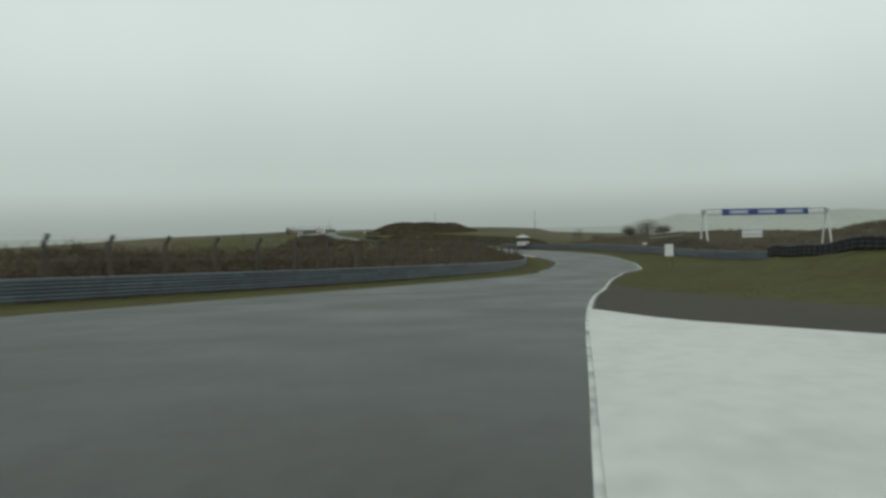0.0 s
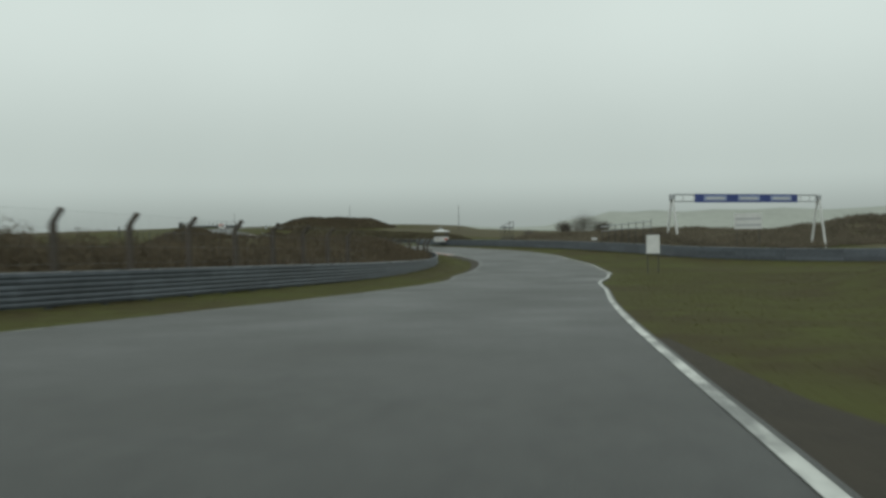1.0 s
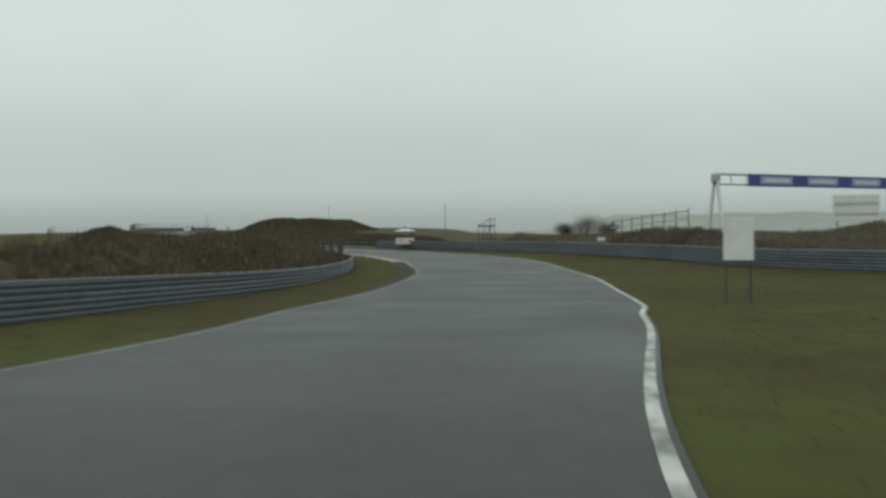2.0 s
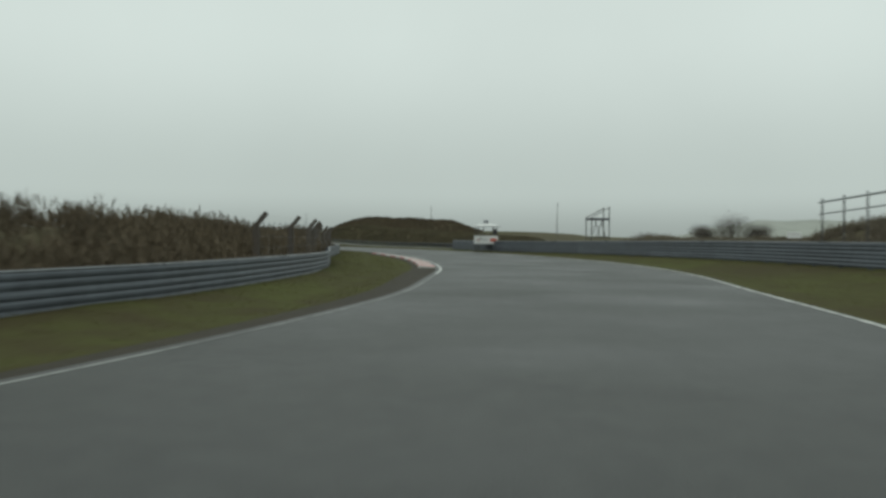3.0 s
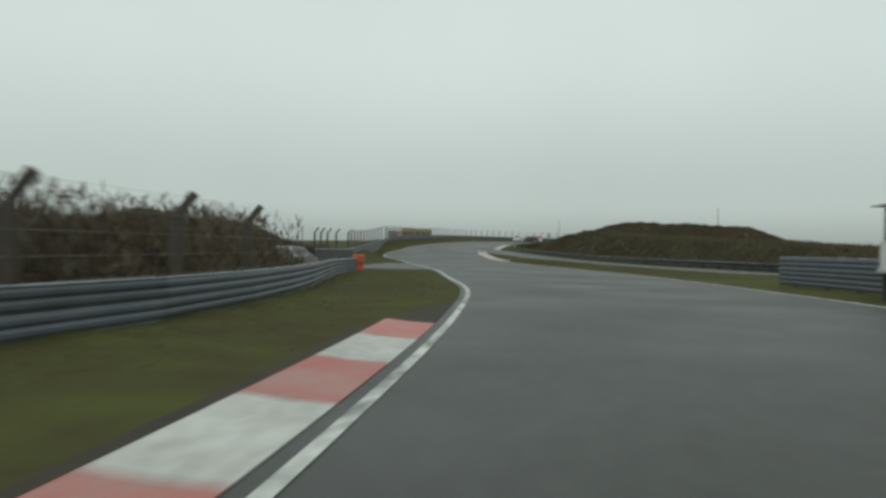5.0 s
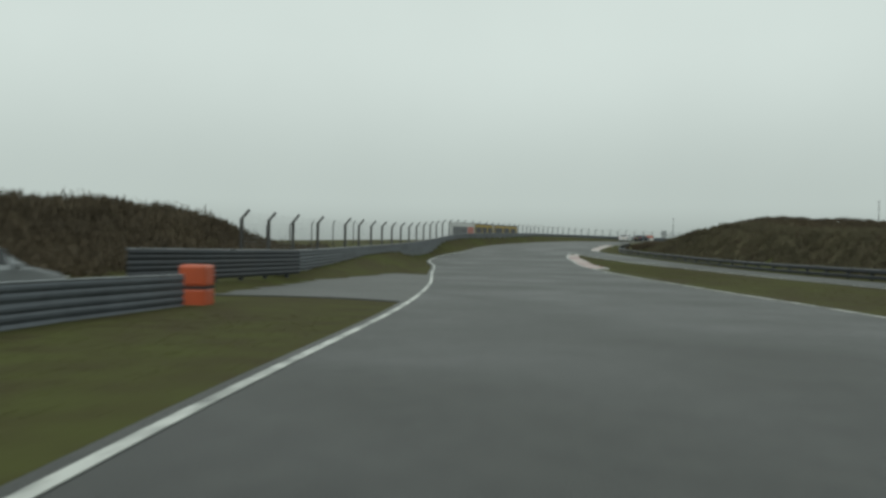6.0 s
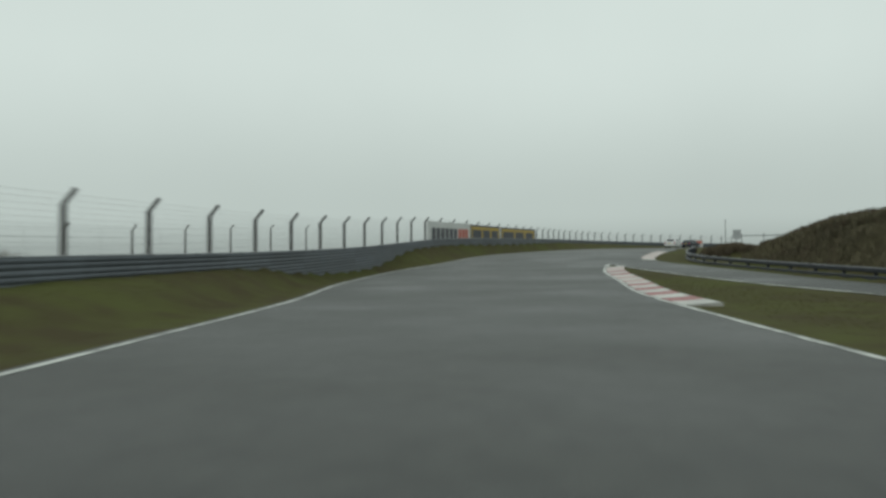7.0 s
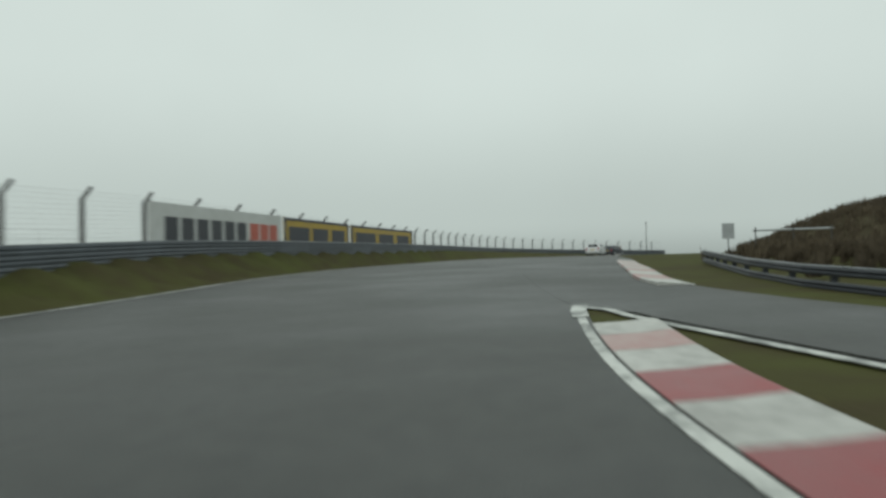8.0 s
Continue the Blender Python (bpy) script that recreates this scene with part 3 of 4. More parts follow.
def low_side(y):
    """The mound barrier stands a little below the crown of the road."""
    return float(np.interp(y, (200, 225, 245, 258), (0.0, -0.1, -0.12, -0.05)))


def over(raised, y):
    return float(raised(y)) if callable(raised) else raised


def run_of(first, line, step, raised=0.0, flip=False, last=False):
    """Bays along a line; with last they end exactly at its end."""
    made = False
    whole = float(np.hypot(*np.diff(line, axis=0).T).sum())
    for a, b in along(line if not flip else line[::-1], step, (whole - 0.02) % step if last else 0.0):
        za, zb = float(grade(a[1])) + over(raised, a[1]), float(grade(b[1])) + over(raised, b[1])
        m = pose(a[0], a[1], za, 0, -math.degrees(math.atan2(zb - za, step)), math.degrees(math.atan2(b[1] - a[1], b[0] - a[0])))
        if made:
            copy_thing(first, m)
        else:
            first.matrix_basis, made = m, True


BARRIER_MOUND = curve(((14.8, 188.7), (9.8, 194.8), (4.6, 201.9), (-0.5, 209.5), (-4.9, 216.1), (-9.0, 222.3), (-12.4, 227), (-16, 231.7), (-19.4, 236.2), (-22.0, 240.2), (-23.9, 245), (-25.5, 251), (-26.9, 257.2)))
BARRIER_GATE = curve(((-12.9, 177.6), (-14.3, 182), (-15.5, 185.5), (-16.5, 188.6)))
run_of(guard_rail(4.0, 0.88, "triple corrugated steel crash barrier bay, weathered blue-grey", "barrier along the scrub bank"), BARRIER_LEFT, 4.0, dip, last=True)
run_of(guard_rail(4.0, 0.80, "stacked corrugated steel crash barrier bay below the catch fence", "barrier below the catch fence", (-0.46, -0.13, 0.20, 0.53, 0.865)), cut(BARRIER_FENCE, 187.0, 400), 4.0, berm)
run_of(guard_rail(3.5, 0.85, "dark triple corrugated steel crash barrier bay past the gap", "barrier past the gap", mat=DARKSTEEL), BARRIER_GATE, 3.5, 0.22, last=True)
run_of(guard_rail(4.0, 0.95, "triple corrugated steel crash barrier bay beside the far verge", "barrier along the right verge"), BARRIER_RIGHT, 4.0, verge_rise, flip=True)
run_of(guard_rail(4.0, 0.52, "low dark double crash barrier bay below the mound", "low barrier below the mound", (0.30, 0.84), mat=DARKSTEEL), BARRIER_MOUND, 4.0, low_side, flip=True)


# ---- catch fences ----
def fence_post(high, mat, label, group, thick=0.13):
    """An upright whose top leans towards -y."""
    root = thing("fence_post", label, "fence post", group)
    part("upright", boxes(((thick, thick * 1.25, high - 0.3), (0, 0, (high - 0.3) / 2)), bevel=0.012), mat, root)
    part("cranked_top", boxes(((thick * 0.85, thick * 0.9, 0.5), (0, -0.14, high - 0.14), (40, 0, 0)), bevel=0.01), mat, root)
    return root


def fence_bay(length, high, label, group, base=0.7, rows=9, cols=14, r=0.0045):
    root = thing("fence_mesh", label, "wire fence", group)
    bm = bmesh.new()
    for i in range(rows):
        z = base + (high - base) * i / (rows - 1)
        rod(bm, (0, -0.08, z), (length, -0.08, z), r, 3)
    for j in range(cols):
        x = length * (j + 0.5) / cols
        rod(bm, (x, -0.08, base), (x, -0.08, high), r * 0.7, 3)
    part("wire_mesh", bm, WIRE, root)
    return root


def set_fence(post, bay, line, step, raised, start=0.0):
    first = True
    for a, b in along(line, step, start):
        za, zb = float(grade(a[1])) + over(raised, a[1]), float(grade(b[1])) + over(raised, b[1])
        turn = math.degrees(math.atan2(b[1] - a[1], b[0] - a[0]))
        mp, mb = pose(*a, za, 0, 0, turn), pose(*a, za, 0, -math.degrees(math.atan2(zb - za, step)), turn)
        if first:
            post.matrix_basis, bay.matrix_basis, first = mp, mb, False
        else:
            copy_thing(post, mp)
            copy_thing(bay, mb)


FENCE_LEFT = BARRIER_LEFT + lefts(BARRIER_LEFT) * 0.7
FENCE_MAIN = BARRIER_FENCE + lefts(BARRIER_FENCE) * 0.6
FENCE_RUN = cut(FENCE_MAIN, 200.7, 391)
FENCE_START = curve(((-19.9, 189.2), (-21.5, 192.8), (-22.75, 195.9), (-23.65, 198.7), (-24.3, 201.3)))


def phase_at(line, y, step):
    """The start along a line that puts a post at y."""
    run = np.r_[0, np.cumsum(np.hypot(*np.diff(line, axis=0).T))]
    return float(np.interp(y, line[:, 1], run) % step)


for low, high, post_y, step, tall in ((22, 76, 52.7, 3.0, 2.6), (104, 160, 112.7, 4.2, 1.95)):
    line = cut(FENCE_LEFT, low, high)
    set_fence(fence_post(tall, WOOD, "thick dark weathered fence post with cranked top", "posts behind the scrub barrier", 0.14),
              fence_bay(step, tall, "sagging wire mesh behind the barrier", "wire behind the scrub barrier", rows=5, cols=6, r=0.0025), line, step, 0.0, phase_at(line, post_y, step))
start_step = float(np.hypot(*np.diff(FENCE_START, axis=0).T).sum()) / 4
set_fence(fence_post(2.70, POST, "grey steel catch fence post with cranked top", "catch fence posts", 0.10),
          fence_bay(start_step, 2.62, "catch fence wire mesh bay", "catch fence wire", rows=15, cols=14, r=0.0028), FENCE_START, start_step, post_base)
set_fence(fence_post(2.70, POST, "grey steel catch fence post with cranked top", "catch fence posts", 0.10),
          fence_bay(4.0, 2.62, "catch fence wire mesh bay", "catch fence wire", rows=15, cols=14, r=0.0028), FENCE_RUN, 4.0, post_base, phase_at(FENCE_RUN, 245.3, 4.0))


# a lower fence on the open land behind
FENCE_BACK = cut(BARRIER_FENCE + lefts(BARRIER_FENCE) * 17.0, 150, 262)
set_fence(fence_post(3.0, POST, "thin grey fence post on the land behind the track", "back fence posts", 0.09),
          fence_bay(7.0, 2.75, "thin wire strung behind the catch fence", "back fence wire", base=1.2, rows=4, cols=1, r=0.01), FENCE_BACK, 7.0, 0.0, 2.0)


# ---- advertising boards on the catch fence ----
def board(name, a, b, low, high, mat, label, prints):
    """A hoarding from a to b (x, y, ground), facing the track; prints: (material, x0, x1, z0, z1) in shares of its size."""
    ax, ay, az = a
    bx, by, bz = b
    length = math.hypot(bx - ax, by - ay)
    root = thing(name, label, "advertising board", "boards on the catch fence",
                 pose(ax, ay, az, 0, -math.degrees(math.atan2(bz - az, length)), math.degrees(math.atan2(by - ay, bx - ax))))
    part("panel", boxes(((length, 0.04, high - low), (length / 2, 0, (low + high) / 2)), bevel=0.008), mat, root)
    for bar, x0, x1, z0, z1 in prints:
        part("print_bar", boxes(((length * (x1 - x0), 0.01, (high - low) * (z1 - z0)), (length * (x0 + x1) / 2, -0.026, low + (high - low) * (z0 + z1) / 2))), bar, root)
    for x in (0.02, 0.5, 0.98):
        part("batten", boxes(((0.08, 0.06, high - low + 0.3), (length * x, 0.055, (low + high) / 2 - 0.1))), POST, root)
    return root


def on_grade(x, y):
    return (x, y, float(grade(y)) + post_base(y))


# seen from the track its near end is on the left, so prints run from b to a
letters = [(CHAR, 0.085 + 0.098 * i, 0.163 + 0.098 * i, 0.25, 0.74) for i in range(6)] + [(REDPRINT, 0.685 + 0.092 * i, 0.763 + 0.092 * i, 0.25, 0.74) for i in range(3)]
board("advertising_board", on_grade(-43.25, 245.3), on_grade(-47.2, 258.0), 0.62, 2.46, WPAINT, "white hoarding with charcoal and coral print bars", letters)
dark_bars = [(CHAR, 0.0, 1.0, 0.92, 1.0), (CHAR, 0.0, 0.03, 0, 0.92), (CHAR, 0.06, 0.34, 0.36, 0.76), (CHAR, 0.39, 0.63, 0.36, 0.76), (CHAR, 0.69, 0.92, 0.36, 0.76), (CHAR, 0.08, 0.9, 0.12, 0.2), (CHAR, 0.97, 1.0, 0, 0.92)]
board("advertising_board", on_grade(-47.3, 258.3), on_grade(-50.3, 269.1), 0.6, 2.44, YELLOW, "yellow hoarding with dark bars and dark border", dark_bars)
board("advertising_board", on_grade(-50.4, 269.5), on_grade(-54.8, 286.2), 0.6, 2.42, YELLOW, "yellow hoarding with dark bars beside another", dark_bars)


# ---- start gantry over the paddock road ----
def gantry(a, b, high):
    ax, ay = a
    bx, by = b
    length, za = math.hypot(bx - ax, by - ay), -1.65
    root = thing("gantry", "white tubular gantry carrying a blue banner", "gantry", m=pose(ax, ay, za, 0, 0, math.degrees(math.atan2(by - ay, bx - ax))))
    for x in (0, length):
        for dy in (-1.1, 1.1):
            part("leg", rods(((x, dy, -1.6), (x, dy * 0.12, high - 0.5), 0.13)), WPAINT, root)
        part("leg_head", boxes(((0.6, 0.5, 0.7), (x, 0, high - 0.3)), bevel=0.12), GPAINT, root)
    part("upper_beam", rods(((0, 0, high), (length, 0, high), 0.09)), GPAINT, root)
    part("lower_beam", rods(((0, 0, high - 0.75), (length, 0, high - 0.75), 0.07)), GPAINT, root)
    for k in range(1, 15):
        part("strut", rods(((length * k / 15, 0, high), (length * k / 15, 0, high - 0.75), 0.035), sides=6), GPAINT, root)
    ban = part("banner", boxes(((length * 0.70, 0.05, 0.95), (length * 0.485, -0.16, high - 0.4)), bevel=0.01), BLUE, root, "blue banner with pale panels")
    for k in range(3):
        part("banner_panel", boxes(((length * 0.15, 0.012, 0.6), (length * (0.265 + 0.225 * k), -0.195, high - 0.38))), PALEBLUE, ban)
        part("print_bar", boxes(((length * 0.12, 0.012, 0.2), (length * (0.265 + 0.225 * k), -0.206, high - 0.40))), WPAINT, ban)
    return root


gantry((36.4, 118.0), (57.5, 126.8), 5.05)


def sign_board(x, y, wide, high, low, turn, label, mat=None, legs=2):
    root = thing("sign_board", label, "sign", m=pose(x, y, float(grade(y)), 0, 0, turn))
    part("panel", boxes(((wide, 0.05, high), (0, 0, low + high / 2)), bevel=0.01), mat or WPAINT, root)
    for k in range(legs):
        u = (k + 0.5) / legs - 0.5 if legs > 1 else 0
        part("leg", boxes(((0.05, 0.05, low + high * 0.9 + 0.3), (wide * u * 1.6, 0.052, (low + high * 0.9 - 0.3) / 2))), POST, root)
    return root


sign_board(21.7, 80.2, 0.80, 1.15, 1.15, -12, "small white marker board beside the track")
info = sign_board(36.9, 100.5, 2.3, 1.35, 2.62, -15, "white information board on two legs")
for k in range(2):
    part("print_bar", boxes(((2.1, 0.012, 0.16), (0, -0.032, 2.95 + 0.55 * k))), GPAINT, info)
sign_board(29.6, 124.9, 0.6, 0.28, 1.38, -15, "small white box sign behind the barrier")


far_sign = sign_board(-58.5, 369, 2.2, 1.6, 0.3, 14, "far white and red warning board at the bend")
part("print_bar", boxes(((1.9, 0.012, 0.5), (0, -0.032, 1.35))), REDPRINT, far_sign)
sign_board(-28.2, 275.6, 0.7, 0.9, 1.0, 20, "small grey signal box on a stand above the barrier", GPAINT, 1)


# ---- marshal post ----
def marshal_post(x, y, up, turn):
    root = thing("marshal_post", "white open marshal hut with hipped roof behind the barrier", "hut", m=pose(x, y, float(grade(y)) + up, 0, 0, turn))
    w, d = 1.9, 1.5
    part("deck", boxes(((w + 0.1, d + 0.1, 0.1), (0, 0, 0.0)), bevel=0.02), GPAINT, root)
    for sx in (-1, 1):
        for sy in (-1, 1):
            part("stilt", boxes(((0.1, 0.1, up + 0.4), (sx * (w / 2 - 0.1), sy * (d / 2 - 0.1), -(up + 0.4) / 2 - 0.05))), POST, root)
    front = part("front_panel", boxes(((w, 0.06, 0.68), (0, -d / 2, 0.39)), bevel=0.01), WPAINT, root, "white panel with a red oval and grey bars")
    oval = bmesh.new()
    ret = bmesh.ops.create_cone(oval, cap_ends=True, segments=28, radius1=0.5, radius2=0.5, depth=1.0)
    bmesh.ops.transform(oval, matrix=pose(0.52, -d / 2 - 0.037, 0.34) @ Matrix.Diagonal((0.66, 0.012, 0.34, 1)) @ pose(0, 0, 0, 90, 0, 0), verts=ret["verts"])
    part("print_oval", oval, REDPRINT, front)
    for u, wide in ((-0.42, 0.13), (-0.26, 0.12), (-0.11, 0.13)):
        part("print_bar", boxes(((wide, 0.012, 0.17), (u, -d / 2 - 0.037, 0.36)), bevel=0.004), GPAINT, front)
    part("print_bar", boxes(((0.09, 0.012, 0.2), (-0.66, -d / 2 - 0.037, 0.46))), CHAR, front)
    part("print_bar", boxes(((0.2, 0.012, 0.2), (-0.88, -d / 2 - 0.037, 0.36))), KWORN, front)
    for s in (-1, 1):
        part("side_panel", boxes(((0.06, d - 0.14, 0.68), (s * (w / 2 - 0.03), 0.03, 0.39))), WPAINT, root)
    part("back_panel", boxes(((w - 0.2, 0.05, 0.68), (0, d / 2 - 0.03, 0.39))), WPAINT, root)
    for px in (-w / 2 + 0.1, -w / 5, w / 4, w / 2 - 0.1):
        part("roof_post", boxes(((0.055, 0.055, 1.54), (px, -d / 2 + 0.08, 0.82))), POST, root)
    for px in (-w / 2 + 0.1, w / 2 - 0.1):
        part("roof_post", boxes(((0.055, 0.055, 1.54), (px, d / 2 - 0.12, 0.82))), POST, root)
    bm = bmesh.new()
    tiers = ((w / 2 + 0.16, d / 2 + 0.2, 1.57), (w / 2 + 0.16, d / 2 + 0.2, 1.62), (w / 2 - 0.35, d / 2 - 0.2, 1.76), (0.32, 0.2, 1.84))
    rings = [[bm.verts.new((sx * a, sy * b, z)) for sx, sy in ((-1, -1), (1, -1), (1, 1), (-1, 1))] for a, b, z in tiers]
    for r0, r1 in zip(rings, rings[1:]):
        for i in range(4):
            bm.faces.new((r0[i], r0[(i + 1) % 4], r1[(i + 1) % 4], r1[i]))
    bm.faces.new(rings[0][::-1])
    bm.faces.new(rings[-1])
    part("roof", bm, WPAINT, root, "low hipped white roof")
    part("roof_edge", boxes(((w + 0.35, 0.05, 0.07), (0, -d / 2 - 0.23, 1.545))), GPAINT, root)
    box_ = part("light_box", boxes(((0.44, 0.26, 0.36), (-0.02, 0, 2.0)), bevel=0.04), GPAINT, root, "grey signal light box on the roof")
    for u in (-0.12, 0.08):
        part("lens", rods(((u, -0.125, 2.0), (u, -0.15, 2.0), 0.07), sides=14), CHAR, box_)
    part("flag_case", boxes(((0.24, 0.1, 0.5), (w / 2 - 0.2, -d / 2 + 0.18, 1.1)), bevel=0.03), CHAR, root)
    return root


marshal_post(14.5, 161.6, 0.72, 14)


# ---- camera scaffold ----
def scaffold(x, y, turn):
    root = thing("scaffold_tower", "dark tubular scaffold camera platform", "scaffold", m=pose(x, y, land1(x, y), 0, 0, turn))
    w, d, h = 1.45, 1.15, 2.75
    for sx in (-1, 1):
        for sy in (-1, 1):
            top = h + (0.95 if sx > 0 else 0.15)
            part("standard", rods(((sx * w / 2, sy * d / 2, -0.3), (sx * w / 2, sy * d / 2, top), 0.04)), POST, root)
    for z in (1.35,):
        for sy in (-1, 1):
            part("ledger", rods(((-w / 2, sy * d / 2, z), (w / 2, sy * d / 2, z), 0.035)), POST, root)
        for sx in (-1, 1):
            part("ledger", rods(((sx * w / 2, -d / 2, z), (sx * w / 2, d / 2, z), 0.035)), POST, root)
    part("platform", boxes(((w + 0.1, d + 0.1, 0.16), (0, 0, h)), bevel=0.02), CHAR, root)
    for sy in (-1, 1):
        part("guard_tube", rods(((-w / 2, sy * d / 2, h + 0.12), (w / 2, sy * d / 2, h + 0.9), 0.03)), POST, root)
        part("brace", rods(((-w / 2, sy * d / 2, 0.1), (w * 0.1, sy * d / 2, h - 0.1), 0.03)), POST, root)
        part("brace", rods(((w / 2, sy * d / 2, 0.1), (w * 0.05, sy * d / 2, h - 0.1), 0.03)), POST, root)
    return root


scaffold(23.5, 151.6, 16)


# ---- long rail frame on the dune behind the right verge ----
def rail_frame(a, b, n=8):
    """Posts from a to b (x, y, height of the rail)."""
    length = math.hypot(b[0] - a[0], b[1] - a[1])
    root = thing("rail_frame", "grey frame of posts and rails on the dune", "frame",
                 m=pose(a[0], a[1], a[2], 0, 0, math.degrees(math.atan2(b[1] - a[1], b[0] - a[0]))))
    for k in range(n):
        q = k / (n - 1)
        low = land1(a[0] + (b[0] - a[0]) * q, a[1] + (b[1] - a[1]) * q) - a[2] - 0.3
        top = (b[2] - a[2]) * q + 0.16
        part("post", boxes(((0.05, 0.05, top - low), (length * q, 0, (top + low) / 2))), POST, root)
    part("rail", rods(((-0.1, 0.07, 0), (length + 0.1, 0.07, b[2] - a[2]), 0.05)), GPAINT, root)
    if n > 4:
        part("lower_rail", rods(((-0.1, 0.07, -0.5), (length + 0.1, 0.07, b[2] - a[2] - 0.5), 0.035)), GPAINT, root)
    return root


rail_frame((31.7, 110.9, 0.55), (29.75, 121.9, 0.03))
rail_frame((-26.0, 268.0, 0.78), (-22.6, 269.2, 0.82), 3)


# ---- tyre wall on the grass bank ----
def tyre_wall(points):
    root = thing("tyre_wall", "low wall of stacked black tyres on the grass bank", "tyre wall", m=pose(points[0][0], points[0][1], 0))
    bm = bmesh.new()
    prof = [(0.17, -0.09), (0.28, -0.11), (0.33, -0.06), (0.33, 0.06), (0.28, 0.11), (0.17, 0.09)]
    rings = [[bm.verts.new((r * math.cos(q), r * math.sin(q), z)) for r, z in prof] for q in np.linspace(0, 2 * math.pi, 12, endpoint=False)]
    for i in range(12):
        r0, r1 = rings[i], rings[(i + 1) % 12]
        for j in range(len(prof)):
            bm.faces.new((r0[j], r1[j], r1[(j + 1) % len(prof)], r0[(j + 1) % len(prof)]))
    bmesh.ops.recalc_face_normals(bm, faces=bm.faces)
    first = part("tyre", bm, RUBBER, root)
    mesh = first.data
    k = 0
    for a, b in along(curve(points), 0.68):
        for lvl in range(3):
            ob = first if k == 0 else new("tyre", mesh)
            ob.parent = root
            ob.location = (a[0] - points[0][0], a[1] - points[0][1], land1(a[0], a[1]) + 0.09 + 0.22 * lvl)
            ob.rotation_euler = (0, 0, k * 0.7)
            k += 1
    return root


tyre_wall(((21.6, 54), (21.4, 46), (22.0, 38), (23.5, 28)))


# ---- thin poles far off ----
def pole(x, y, high):
    root = thing("pole", "thin grey mast standing beyond the mound", "pole", "far masts", m=pose(x, y, land1(x, y)))
    part("mast", rod(bmesh.new(), (0, 0, -0.3), (0, 0, high), 0.09, 8, 0.05), POST, root)
    part("cap", boxes(((0.3, 0.3, 0.25), (0, 0, high)), bevel=0.05), GPAINT, root)
    return root


pole(27, 265, 7.0)
pole(-6, 330, 7.5)
pole(-54.5, 376, 6.0)


# ---- orange crash cushion at the barrier's end ----
def crash_cushion(x, y, turn):
    root = thing("crash_cushion", "bright orange plastic crash cushion at the barrier end", "crash cushion", m=pose(x, y, float(grade(y)) - 0.14, 0, 0, turn))
    for z in (0.23, 0.70):
        part("module", boxes(((0.58, 0.52, 0.45), (0, 0, z)), bevel=0.06), ORANGE, root)
    part("strap", boxes(((0.60, 0.54, 0.05), (0, 0, 0.465)), bevel=0.012), RUBBER, root)
    return root


crash_cushion(-9.95, 177.75, 25)


# ---- cars ----
def car(m, paint, label):
    """A hatchback, nose along +y, standing on z = 0."""
    root = thing("car", label, "car", m=m)
    side = [(-2.05, 0.30), (-2.1, 0.55), (-2.06, 0.88), (-1.88, 0.98), (-1.45, 1.40), (-0.9, 1.46), (0.15, 1.43), (0.95, 0.98), (1.75, 0.84), (2.05, 0.66), (2.1, 0.38), (1.95, 0.24), (-1.9, 0.24)]
    bm = bmesh.new()
    rings = []
    for s, f in ((-0.86, 0.9), (-0.80, 1.0), (0.80, 1.0), (0.86, 0.9)):
        rings.append([bm.verts.new((s * (1 if z < 1.0 else 0.82), y * (0.985 if f < 1 else 1), 0.24 + (z - 0.24) * (0.97 if f < 1 else 1))) for y, z in side])
    for r0, r1 in zip(rings, rings[1:]):
        for i in range(len(side)):
            bm.faces.new((r0[i], r0[(i + 1) % len(side)], r1[(i + 1) % len(side)], r1[i]))
    bm.faces.new(rings[0])
    bm.faces.new(rings[-1][::-1])
    bmesh.ops.recalc_face_normals(bm, faces=bm.faces)
    bmesh.ops.bevel(bm, geom=[e for e in bm.edges if e.calc_face_angle(0) > 0.5], offset=0.05, segments=2, affect="EDGES")
    body = part("body", bm, paint, root, smooth=False)
    part("rear_window", boxes(((1.12, 0.03, 0.46), (0, -1.705, 1.20), (-44, 0, 0)), bevel=0.01), GLASS, body)
    part("windscreen", boxes(((1.15, 0.03, 0.80), (0, 0.60, 1.22), (60.5, 0, 0)), bevel=0.01), GLASS, body)
    for s in (-1, 1):
        part("side_window", boxes(((0.03, 0.85, 0.34), (s * 0.79, -0.98, 1.18), (0, s * -20, 0)), bevel=0.01), GLASS, body)
        part("side_window", boxes(((0.03, 0.85, 0.34), (s * 0.79, -0.04, 1.18), (0, s * -20, 0)), bevel=0.01), GLASS, body)
        part("tail_lamp", boxes(((0.16, 0.05, 0.34), (s * 0.70, -2.07, 0.80)), bevel=0.02), LAMPRED, body)
        part("headlight", boxes(((0.34, 0.08, 0.16), (s * 0.6, 1.98, 0.68)), bevel=0.03), WPAINT, body)
        part("wing_mirror", boxes(((0.18, 0.1, 0.13), (s * 0.94, 0.55, 1.0)), bevel=0.03), paint, body)
        for y in (-1.28, 1.3):
            wheel = part("wheel", rods(((s * 0.66, y, 0.31), (s * 0.87, y, 0.31), 0.31), sides=24), RUBBER, root)
            part("rim", rods(((s * 0.86, y, 0.31), (s * 0.885, y, 0.31), 0.2), sides=16), GPAINT, wheel)
    part("rear_bumper", boxes(((1.6, 0.14, 0.24), (0, -2.08, 0.46)), bevel=0.04), paint, root)
    part("plate", boxes(((0.5, 0.015, 0.11), (0, -2.125, 0.72))), YELLOW, body)
    return root


